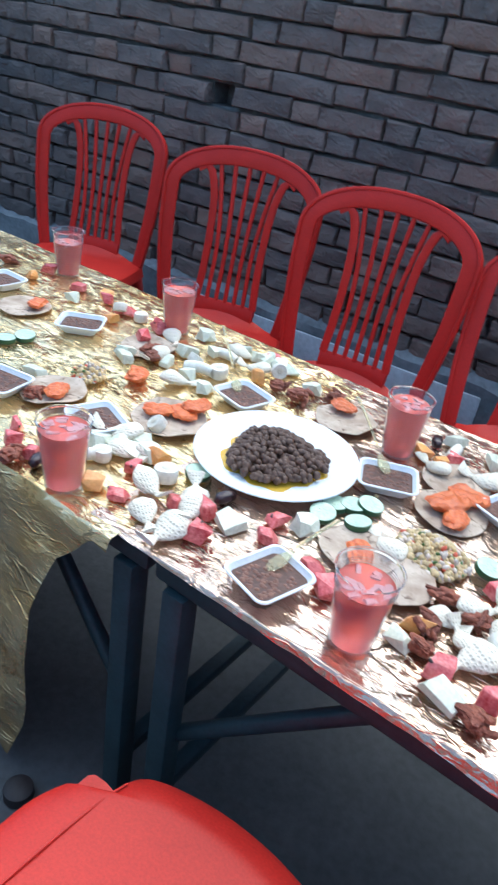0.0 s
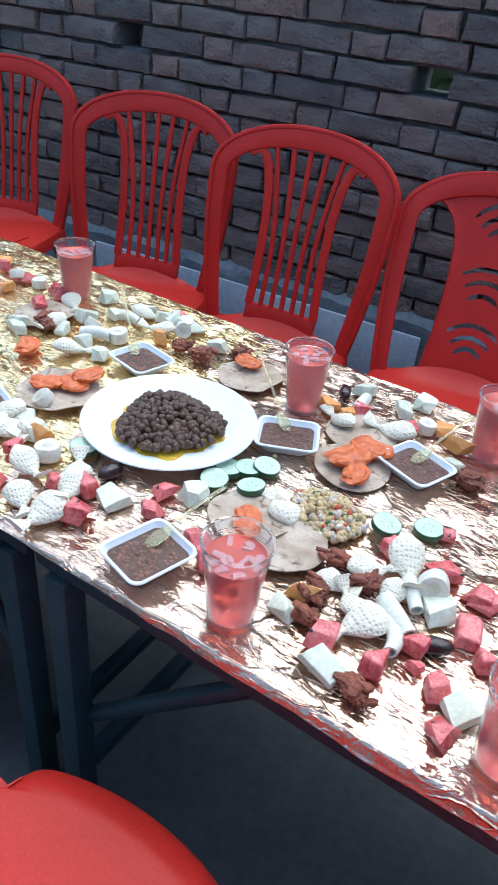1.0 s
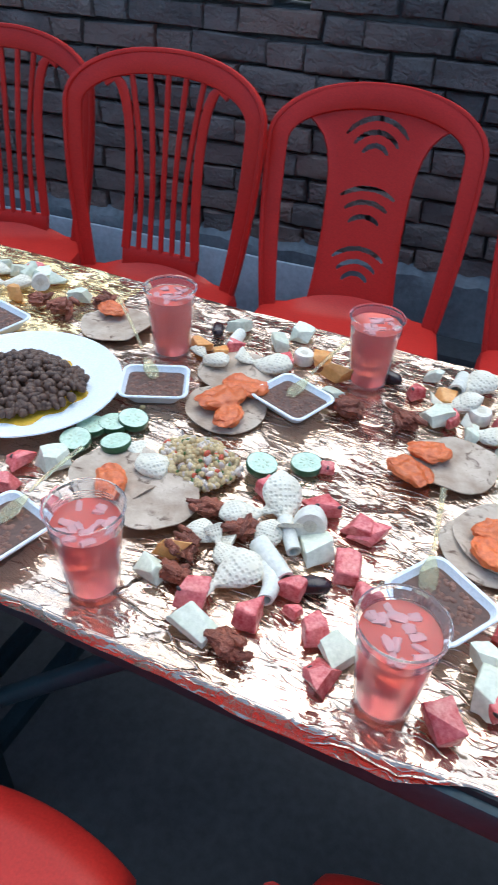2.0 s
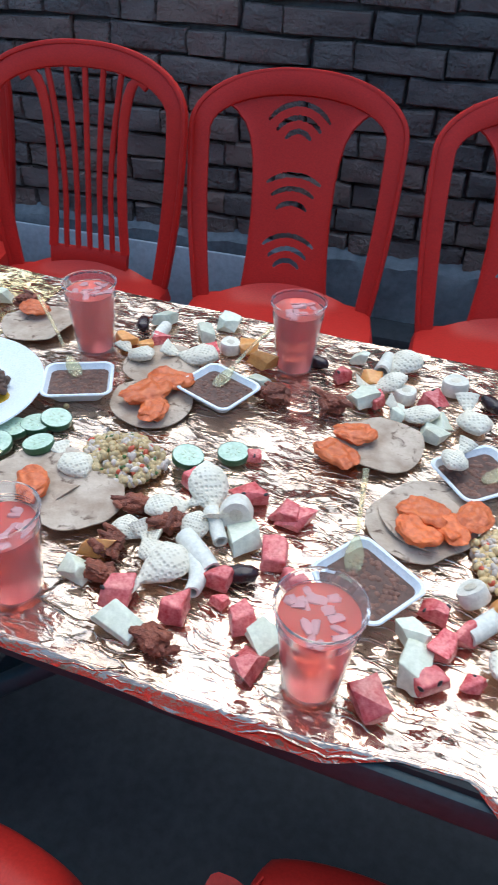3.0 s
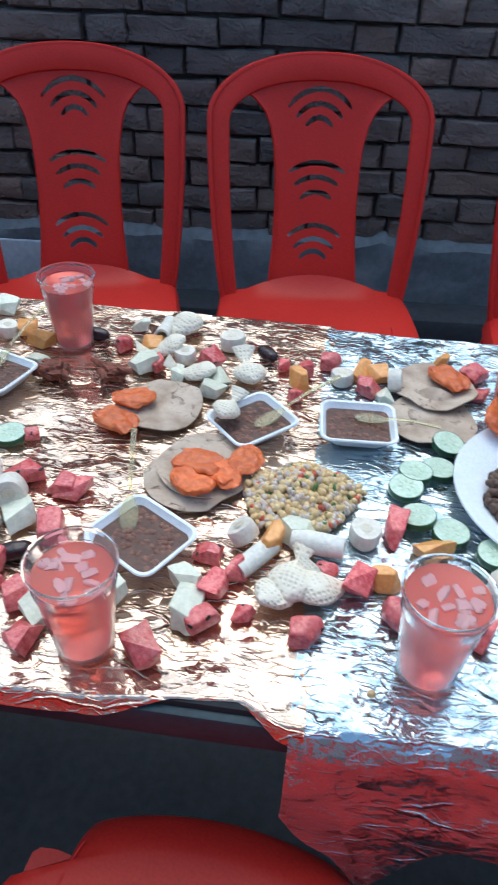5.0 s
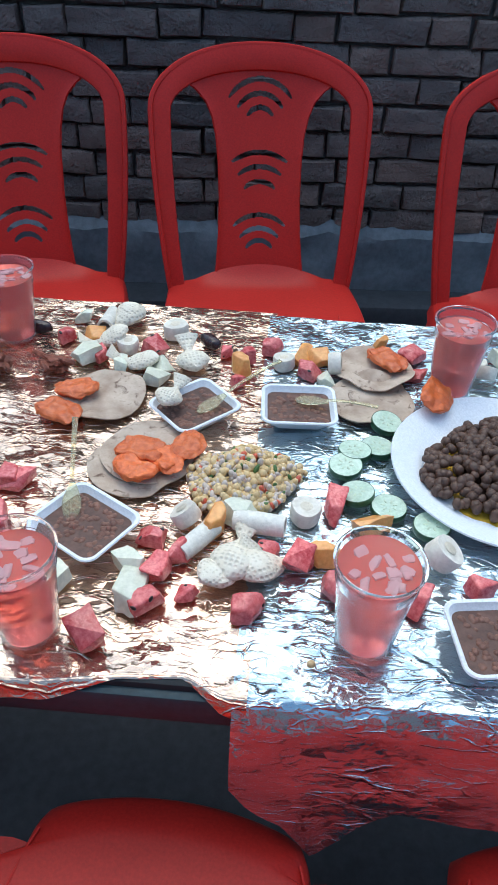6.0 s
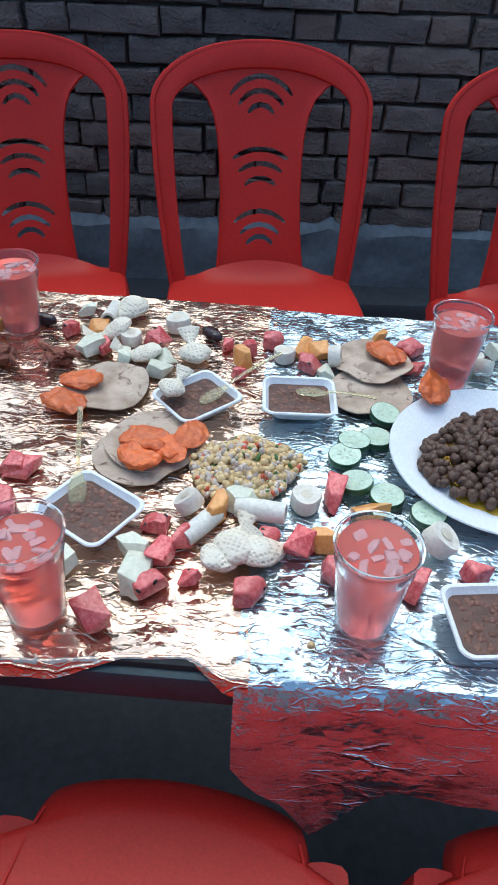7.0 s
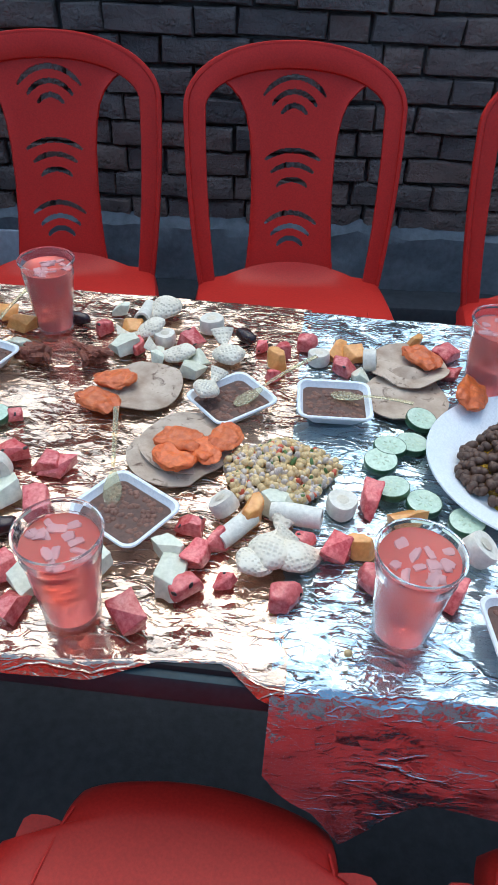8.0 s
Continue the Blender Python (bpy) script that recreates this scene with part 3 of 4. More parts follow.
PAP = [(-0.885, 0.182, 1), (-0.416, 0.153, 0.8), (-0.6, 0.561, 1), (-0.566, 0.559, 0.8), (-0.413, 0.614, 1), (-0.375, 0.582, 1), (-0.964, 0.55, 1), (-1.359, 0.515, 1), (-0.904, 0.062, 1), (-1.671, 0.54, 1), (-1.472, 0.609, 1), (-0.215, 0.6, 1), (0.013, 0.539, 1.1), (0.098, 0.583, 1), (0.123, 0.579, 1), (0.214, 0.622, 0.9), (0.182, 0.252, 1), (0.125, 0.196, 1), (0.007, 0.229, 1.2)]
BAN = [(-0.954, 0.248, 1), (-0.846, 0.156, 1.2), (-0.292, 0.253, 1.2), (-0.441, 0.603, 1), (-1.028, 0.502, 1.2), (-1.381, 0.564, 1), (-1.324, 0.576, 1), (-0.158, 0.577, 1), (-0.094, 0.626, 1.2), (0.072, 0.559, 1), (0.144, 0.553, 1), (0.36, 0.557, 1), (0.357, 0.586, 0.8), (0.106, 0.258, 1.1), (-0.025, 0.236, 1), (0.251, 0.205, 1.5), (-0.952, 0.122, 1), (-0.949, 0.599, 1), (-1.091, 0.498, 1)]
NET = [(-0.84, 0.116, 1), (-0.796, 0.063, 1), (-0.752, 0.055, 1.3), (-0.759, 0.113, 1), (-0.788, 0.16, 1), (-0.932, 0.159, 1), (-0.52, 0.268, 1.1), (-0.364, 0.244, 1), (-0.333, 0.27, 1.2), (-0.389, 0.194, 0.8), (-0.365, 0.178, 0.8), (-0.33, 0.212, 0.8), (-0.342, 0.147, 1.3), (-0.485, 0.553, 1.5), (-0.565, 0.527, 1), (-1.2, 0.553, 1), (-1.055, 0.619, 1), (-0.182, 0.649, 1.2), (-0.195, 0.588, 1), (-0.063, 0.557, 1.3), (-0.142, 0.535, 1), (0.072, 0.179, 1.1), (0.035, 0.192, 1.4), (0.025, 0.171, 1), (-1, 0.582, 1), (-0.983, 0.184, 1.2), (-0.927, 0.191, 1), (-1.161, 0.455, 1), (-1.054, 0.412, 1.1)]
MEL_WEST = [(-1.5, 0.529, 1), (-1.244, 0.219, 1), (-1.21, 0.423, 1), (-1.198, 0.405, 1), (-1.167, 0.627, 1), (-1.131, 0.524, 1.3), (-1.122, 0.455, 1.1), (-1.101, 0.573, 1), (-1.068, 0.631, 1), (-1.059, 0.446, 1), (-1.024, 0.631, 1), (-1.005, 0.637, 1.1), (-1.003, 0.432, 0.9), (-0.982, 0.149, 1), (-0.975, 0.634, 1), (-0.96, 0.187, 1), (-0.957, 0.162, 1.3), (-0.942, 0.637, 1), (-0.932, 0.19, 1), (-0.928, 0.168, 1), (-0.904, 0.186, 1)]
MEL_EAST = [(-0.87, 0.604, 1), (-0.706, 0.138, 1.1), (-0.624, 0.219, 1), (-0.571, 0.646, 1), (-0.495, 0.633, 1), (-0.469, 0.673, 1), (-0.424, 0.12, 1), (-0.366, 0.532, 0.8), (-0.345, 0.075, 1.1), (-0.272, 0.229, 1.1), (-0.241, 0.65, 1), (-0.214, 0.546, 1.2), (-0.207, 0.112, 1), (-0.163, 0.537, 0.8), (-0.144, 0.139, 1), (-0.107, 0.5, 1), (-0.1, 0.53, 1), (-0.071, 0.165, 1.1), (-0.065, 0.136, 1.2), (0.036, 0.251, 1), (0.131, 0.529, 0.8), (0.387, 0.613, 1)]
MEL = MEL_WEST + MEL_EAST
TUBE = [(-0.308, 0.231, 1), (-0.31, 0.185, 1.3), (-0.303, 0.154, 1), (-0.558, 0.597, 1), (-1.061, 0.475, 1.3), (-0.203, 0.641, 1.2), (0.057, 0.233, 1.4), (-0.006, 0.205, 1.1), (-1.067, 0.575, 1), (-0.966, 0.102, 1)]
MEAT_AT = [(-0.408, 0.229, 1), (-0.36, 0.218, 1), (-0.404, 0.164, 1), (-0.395, 0.122, 0.9), (-0.304, 0.069, 1), (-0.33, 0.503, 1.3), (-0.915, 0.549, 1), (-0.867, 0.547, 1.2), (-0.817, 0.604, 1), (-1.16, 0.448, 1), (-1.038, 0.014, 1), (-1.187, 0.465, 1), (-1.175, 0.166, 1), (-1.795, 0.565, 1), (-0.25, 0.513, 1.1)]
DATE_AT = [(-0.747, 0.182, 1), (-0.256, 0.176, 1), (-0.597, 0.613, 1), (-1.001, 0.037, 1), (-0.302, 0.614, 1), (-0.04, 0.603, 1)]
CUC = [(-0.818, 0.199, 1), (-0.625, 0.262, 1), (-0.626, 0.299, 1), (-0.604, 0.318, 1), (-0.584, 0.335, 1), (-0.574, 0.281, 1), (-0.389, 0.331, 1), (-0.339, 0.363, 1), (-1.381, 0.304, 1), (-1.396, 0.267, 1), (0.166, 0.37, 1), (0.154, 0.342, 1), (0.195, 0.384, 1), (0.166, 0.295, 1), (0.201, 0.278, 1), (0.246, 0.251, 1), (0.209, 0.433, 1)]
FRY = [(-1.118, 0.362, 1), (-0.494, 0.428, 1.3), (-0.48, 0.469, 1.2), (-0.47, 0.399, 1), (-0.529, 0.205, 1), (-0.779, 0.576, 1), (-0.987, 0.287, 1), (-0.954, 0.312, 1), (-0.943, 0.34, 1), (-1.11, 0.357, 1), (-1.497, 0.422, 1), (-1.147, 0.193, 1), (-0.214, 0.412, 1.1), (-0.202, 0.452, 1), (-0.091, 0.333, 1.1), (-0.061, 0.321, 1), (-0.094, 0.297, 1), (-0.037, 0.345, 1), (0.222, 0.567, 1.1)]
ROTI_SPOTS = [(-0.487, 0.426, 1), (-0.519, 0.52, 1), (-0.543, 0.235, 1), (-0.481, 0.214, 1), (-0.757, 0.553, 1), (-0.968, 0.294, 1.15), (-1.205, 0.482, 1), (-1.522, 0.41, 1), (-1.167, 0.203, 1), (-0.169, 0.457, 1), (-0.097, 0.324, 1), (-0.085, 0.341, 1), (0.194, 0.487, 1), (0.202, 0.558, 1)]
CUPS = [(-1.652, 0.640, 0.74, 0), (-1.236, 0.600, 0.84, 0), (-0.935, 0.034, 0.86, 0), (-0.637, 0.530, 0.87, 0), (-0.467, 0.079, 0.80, 0), (-0.333, 0.598, 0.88, 0), (-0.153, 0.088, 0.86, 0), (0.164, 0.106, 0.93, 0), (0.306, 0.530, 0.87, 0)]
TRAYS = [(-1.66, 0.45, 0), (-1.358, 0.430, 35), (-1.235, 0.140, 10), (-1.028, 0.180, -20), (-0.926, 0.452, -13), (-0.594, 0.083, 75), (-0.598, 0.416, 26), (-0.408, 0.478, -20), (-0.130, 0.211, -32), (-0.040, 0.429, 43), (0.095, 0.445, 3), (0.292, 0.105, 8)]
SPOONS = [((-1.098, 0.588, 0.785), (-0.960, 0.470, 0.740)), ((-0.739, 0.540, 0.785), (-0.620, 0.440, 0.740)), ((-0.373, 0.608, 0.775), (-0.410, 0.500, 0.740)), ((-0.577, 0.217, 0.765), (-0.600, 0.110, 0.740)), ((-0.165, 0.328, 0.785), (-0.150, 0.235, 0.740)), ((0.067, 0.507, 0.765), (-0.020, 0.432, 0.740)), ((0.195, 0.430, 0.755), (0.110, 0.455, 0.740))]


def cube_piece(seed, size=0.034, slope=0.0):
    """A knife-cut chunk: a block with skew faces, some cut to a wedge, its edges barely rounded, its faces a little wavy."""
    own = random.Random(seed * 13 + 5)
    bm = bmesh.new()
    bmesh.ops.create_cube(bm, size=2)
    stretch = Vector((own.uniform(0.9, 1.5), own.uniform(0.75, 1.1), own.uniform(0.6, 0.95)))
    for v in bm.verts:
        v.co += Vector([own.uniform(-0.28, 0.28) for _ in range(3)])
        v.co.x += slope * v.co.z
    for _ in range(own.choice((1, 2, 2, 3))):
        n = Vector((own.uniform(-1, 1), own.uniform(-1, 1), own.uniform(-0.1, 0.9))).normalized()
        cut = bmesh.ops.bisect_plane(bm, geom=bm.verts[:] + bm.edges[:] + bm.faces[:], plane_co=n * own.uniform(0.45, 0.95), plane_no=n, clear_outer=True)
        bmesh.ops.contextual_create(bm, geom=[e for e in cut["geom_cut"] if isinstance(e, bmesh.types.BMEdge)])
    bmesh.ops.bevel(bm, geom=bm.edges[:], offset=0.24, segments=3, affect="EDGES", profile=0.55, clamp_overlap=True)
    bmesh.ops.triangulate(bm, faces=bm.faces[:])
    bmesh.ops.subdivide_edges(bm, edges=[e for e in bm.edges if e.calc_length() > 0.45], cuts=2, use_grid_fill=True)
    bmesh.ops.triangulate(bm, faces=[f for f in bm.faces if len(f.verts) > 3])
    off = Vector((seed * 3.3, seed, 0))
    for v in bm.verts:
        p = v.co * (1 + 0.10 * noise.noise(v.co * 1.7 + off) + 0.04 * noise.noise(v.co * 5 + off))
        v.co = Vector((p.x * stretch.x, p.y * stretch.y, p.z * stretch.z)) * size / 2
    low = min(v.co.z for v in bm.verts)
    bmesh.ops.translate(bm, vec=(0, 0, -low), verts=bm.verts)
    return bm


def pieces(name, makers, mat, places, label, category, group, flat=0.0, extra=None, grow=1.0):
    """Pieces of one kind: a few shapes, each place taking one of them, turned and sized."""
    models = []
    for i, make in enumerate(makers):
        models.append(mesh_of(make(), name, mat))
    for i, (x, y, size) in enumerate(places):
        k = rng.randrange(len(models))
        tip = rng.uniform(-6, 6)
        at = pose(x, y, REST + flat, tip, rng.uniform(-6, 6), rng.uniform(0, 360)) @ Matrix.Scale(min(size, 1.2) * grow, 4)
        ob = solid(name, models[k], mat, label, category, group, at=at)
        if extra:
            extra(ob, k, i)


seed_mesh = mesh_of(lump((0.0058, 0.0036, 0.0022), 3, 0.05, 0.0, 2), "melon_seed", SEED)


def melon_details(ob, k, i):
    """Seeds set into the cut faces, and now and then a strip of rind."""
    own = random.Random(i)
    verts = ob.data.vertices
    for _ in range(own.choice((0, 0, 1, 2))):
        v = own.choice([v for v in verts if v.co.z > 0.008])
        turn = v.normal.to_track_quat("Z", "Y").to_matrix().to_4x4()
        part("seed", seed_mesh, SEED, ob, "dark melon seed", at=Matrix.Translation(v.co - v.normal * 0.0012) @ turn @ pose(0, 0, 0, 0, 0, own.uniform(0, 180)))


pieces("watermelon_chunk", [lambda s=s: cube_piece(s, 0.0255, 0.25 * (s % 3 - 1)) for s in range(14)], MELON_RED, WM, "red watermelon chunk lying on the foil", "watermelon", "watermelon chunks", extra=melon_details)
pieces("papaya_chunk", [lambda s=s: cube_piece(s + 20, 0.0255, 0.3 * (s % 3 - 1)) for s in range(6)], PAPAYA, PAP, "orange papaya chunk lying on the foil", "papaya", "papaya chunks")


def wedge(seed):
    bm = cube_piece(seed + 40, 0.0275, 0.2)
    for v in bm.verts:
        v.co.z *= 0.85 * max(0.3, 1 - 12 * max(0, v.co.x))
    return bm


pieces("honeydew_chunk", [lambda s=s: wedge(s) for s in range(6)], MELON_WHITE, MEL, "pale honeydew melon chunk lying on the foil", "melon", "honeydew chunks")


def banana_slice(seed):
    bm = lathe([(0, 0), (0.0145, 0.0), (0.0158, 0.003), (0.0160, 0.015), (0.0148, 0.0182), (0, 0.0177)], 22)
    for v in bm.verts:
        a = math.atan2(v.co.y, v.co.x)
        f = 1 + 0.05 * math.cos(3 * a + seed) + 0.04 * noise.noise(v.co * 90 + Vector((seed, 0, 0)))
        v.co.x, v.co.y = v.co.x * f, v.co.y * f
    bmesh.ops.rotate(bm, cent=(0, 0, 0.009), matrix=Matrix.Rotation(radians((seed % 3) * 38), 3, "X"), verts=bm.verts)
    low = min(v.co.z for v in bm.verts)
    bmesh.ops.translate(bm, vec=(0, 0, -low), verts=bm.verts)
    return bm


core_shift = [0.0, 0.0079, 0.0087]


def core_of(ob, k, i):
    bm = lathe([(0, 0.0186), (0.005, 0.0185), (0.0066, 0.0180)], 12)
    bmesh.ops.rotate(bm, cent=(0, 0, 0.009), matrix=Matrix.Rotation(radians((k % 3) * 38), 3, "X"), verts=bm.verts)
    bmesh.ops.translate(bm, vec=(0, 0, core_shift[k % 3] if k % 3 else 0), verts=bm.verts)
    part("core", bm, BANANA_CORE, ob, "darker seeded core")


pieces("banana_slice", [lambda s=s: banana_slice(s) for s in range(4)], BANANA, BAN, "cream banana slice lying on the foil", "banana", "banana slices", extra=core_of)


def net_cracker(seed):
    """A puffed fish-shaped cracker, hollow and curled."""
    bm = bmesh.new()
    nu, nv, grid = 22, 14, []
    for i in range(nu + 1):
        s = i / nu
        body = math.sin(math.pi * min(1, s / 0.74) ** 0.8) if s < 0.74 else 0
        tail = 0.72 * max(0, (s - 0.66) / 0.34) ** 0.8
        w = 0.0175 * max(0.10 + 0.90 * body if s < 0.74 else 0.10, tail, 0.05)
        row = []
        for j in range(nv):
            a = 2 * math.pi * j / nv
            thick = 0.0062 + 0.0040 * body
            curl = (0.020 + 0.022 * (seed % 3)) * (s - 0.5) ** 2
            row.append(bm.verts.new(((s - 0.5) * 0.062, w * math.cos(a), thick * (1 + 0.9 * math.sin(a)) * (0.5 + 0.5 * body) + curl + 0.0015 * noise.noise(Vector((s * 9, a * 2, seed))))))
        grid.append(row)
    for a, b in zip(grid, grid[1:]):
        for j in range(nv):
            bm.faces.new((a[j], a[(j + 1) % nv], b[(j + 1) % nv], b[j]))
    bm.faces.new(grid[0][::-1])
    bm.faces.new(grid[-1])
    low = min(v.co.z for v in bm.verts)
    bmesh.ops.translate(bm, vec=(0, 0, -low), verts=bm.verts)
    return bm


pieces("puffed_cracker", [lambda s=s: net_cracker(s) for s in range(5)], CRACKER, NET, "cream puffed cracker with a netted surface", "cracker", "netted crackers", grow=1.18)


solid("puffed_cracker", mesh_of(net_cracker(1), "puffed_cracker", CRACKER), CRACKER, "cream puffed cracker leaning on a stew tray's rim", "cracker", "netted crackers", at=pose(-0.072, 0.436, REST + 0.0235, 12, 0, 75) @ Matrix.Scale(1.05, 4))


def ridged_tube(seed):
    """A hollow, ridged and slightly bent cracker tube lying on its side."""
    bm = bmesh.new()
    outer, inner = [], []
    for i in range(17):
        s = i / 16
        x, lift = (s - 0.5) * 0.043, 0.006 * math.sin(math.pi * s) * (seed % 2)
        for ring, r in ((outer, 0.0082), (inner, 0.0058)):
            row = []
            for k in range(24):
                a = 2 * math.pi * k / 24
                rr = r * (1 + (0.05 * (k % 2) if ring is outer else 0)) * (1 + 0.10 * math.sin(3 * s + seed))
                row.append(bm.verts.new((x, rr * math.cos(a) + lift, rr * math.sin(a) + 0.0092)))
            ring.append(row)
    for rows in (outer, inner):
        for a, b in zip(rows, rows[1:]):
            for k in range(24):
                bm.faces.new((a[k], a[(k + 1) % 24], b[(k + 1) % 24], b[k]))
    for e in (0, -1):
        for k in range(24):
            bm.faces.new((outer[e][k], outer[e][(k + 1) % 24], inner[e][(k + 1) % 24], inner[e][k]))
    return bm


pieces("tube_cracker", [lambda s=s: ridged_tube(s) for s in range(3)], PUFF, TUBE, "white hollow ridged cracker tube", "cracker", "tube crackers", grow=1.1)
shred_meshes = [mesh_of(lump((0.016 + 0.005 * q, 0.008 + 0.0015 * (q % 3), 0.008), q * 9, 0.22, 0.0, 2, 3.0), "shred", MEAT) for q in range(4)]


def meat_shreds(ob, k, i):
    """Torn shreds clinging to the clump."""
    own = random.Random(i + 60)
    for _ in range(9):
        part("shred", own.choice(shred_meshes), MEAT, ob, at=pose(own.uniform(-0.018, 0.018), own.uniform(-0.013, 0.013), own.uniform(0.001, 0.015), own.uniform(-40, 40), own.uniform(-30, 30), own.uniform(0, 180)))


pieces("meat_piece", [lambda s=s: lump((0.034, 0.026, 0.020), s + 60, 0.22, 0.0, 3, 3.0) for s in range(5)], MEAT, MEAT_AT, "dark shredded fried meat piece", "meat", "meat pieces", extra=meat_shreds)
pieces("date", [lambda s=s: lump((0.040, 0.021, 0.019), s + 80, 0.06, 0.1, 3) for s in range(3)], DATE, DATE_AT, "glossy dark brown date", "date", "dates")

ROTI_AT = [(x, y, s, 0.0045 * sum(1 for a, b, _ in ROTI_SPOTS[:i] if math.hypot(a - x, b - y) < 0.09)) for i, (x, y, s) in enumerate(ROTI_SPOTS)]


def roti_mesh(seed, r=0.0585):
    bm = bmesh.new()
    rings, steps, sides = 9, 48, []
    for thick in (0.0034, 0.0):
        hub = bm.verts.new((0, 0, 0.0012 + thick))
        grid = []
        for q in range(1, rings + 1):
            f = q / rings
            row = []
            for k in range(steps):
                a = 2 * math.pi * k / steps
                rim = r * (1 + 0.05 * noise.noise(Vector((math.cos(a) * 1.3, math.sin(a) * 1.3, seed)))) * f
                x, y = rim * math.cos(a), rim * math.sin(a)
                z = 0.0012 + 0.016 * f * f * max(0, noise.noise(Vector((x * 20, y * 20, seed * 3.1)))) + 0.0012 * max(0, noise.noise(Vector((x * 70, y * 70, seed)))) + 0.0022 * f ** 3 * (1 + math.sin(2 * a + seed))
                row.append(bm.verts.new((x, y, z + thick * (1 - 0.5 * f ** 8))))
            grid.append(row)
        for k in range(steps):
            bm.faces.new((hub, grid[0][k], grid[0][(k + 1) % steps]))
        for a, b in zip(grid, grid[1:]):
            for k in range(steps):
                bm.faces.new((a[k], a[(k + 1) % steps], b[(k + 1) % steps], b[k]))
        sides.append(grid[-1])
    for k in range(steps):
        bm.faces.new((sides[0][k], sides[0][(k + 1) % steps], sides[1][(k + 1) % steps], sides[1][k]))
    return bm


for i, (x, y, s, z) in enumerate(ROTI_AT):
    solid("flatbread", roti_mesh(i), ROTI, "round brown flatbread with scorched spots", "flatbread", "flatbreads", at=pose(x, y, REST + z, 0, 0, 47 * i) @ Matrix.Scale(s, 4))


def fritter_mesh(seed):
    bm = lump((0.056, 0.038, 0.013), seed + 90, 0.12, 0.15, 4, 1.6)
    for v in bm.verts:
        v.co.z += 0.10 * abs(v.co.x) * (0.4 + 0.3 * math.sin(seed * 2.0)) + 0.003 * noise.noise(v.co * 120)
        v.co.y += 5.0 * v.co.x * v.co.x
    low = min(v.co.z for v in bm.verts)
    bmesh.ops.translate(bm, vec=(0, 0, -low), verts=bm.verts)
    return bm


fritter_models = [mesh_of(fritter_mesh(s), "fritter", FRITTER) for s in range(6)]
rim_fritter = solid("fritter", fritter_models[2], FRITTER, "orange battered fritter leaning on the plate's rim", "fritter", "orange fritters", at=pose(0.272, 0.470, REST + 0.022, 25, 0, 70) @ Matrix.Scale(1.15, 4))
for i, (x, y, s) in enumerate(FRY):
    under = max([z + 0.0075 for a, b, q, z in ROTI_AT if math.hypot(a - x, b - y) < 0.055] + [0.0])
    under += 0.008 * sum(1 for a, b, _ in FRY[:i] if math.hypot(a - x, b - y) < 0.032)
    solid("fritter", fritter_models[i % 6], FRITTER, "orange battered fritter, folded and lumpy", "fritter", "orange fritters", at=pose(x, y, REST + under, 0, 0, rng.uniform(0, 360)) @ Matrix.Scale(s, 4))


def cucumber_slice():
    c = thing("cucumber_slice", "pale green cucumber slice with dark skin", "cucumber", "cucumber slices")
    flesh = part("flesh", lathe([(0, 0.0002), (0.0195, 0.0002), (0.0196, 0.0092), (0.011, 0.0097), (0.0095, 0.0092), (0, 0.0095)], 36), CUCUMBER, c)
    part("skin", lathe([(0.0197, 0.0), (0.0205, 0.0008), (0.0208, 0.005), (0.0204, 0.0090), (0.0197, 0.0095)], 36), CUCUMBER_SKIN, c, "dark green skin ring")
    for k in range(7):
        a = 2 * math.pi * k / 7
        part("seed", lump((0.006, 0.0028, 0.0012), k, 0.03, 0, 2), CUCUMBER_SEED, flesh, at=pose(0.0072 * math.cos(a), 0.0072 * math.sin(a), 0.0088, 0, 0, math.degrees(a)))
    return c


first_slice = cucumber_slice()
for i, (x, y, s) in enumerate(CUC):
    tilt = rng.choice((0, 4, 9))
    at = pose(x, y, REST + 0.0004 + (0.003 if tilt else 0), tilt, rng.uniform(-3, 3), rng.uniform(0, 360))
    if i == 0:
        first_slice.matrix_basis = at
    else:
        copy_thing(first_slice, at)


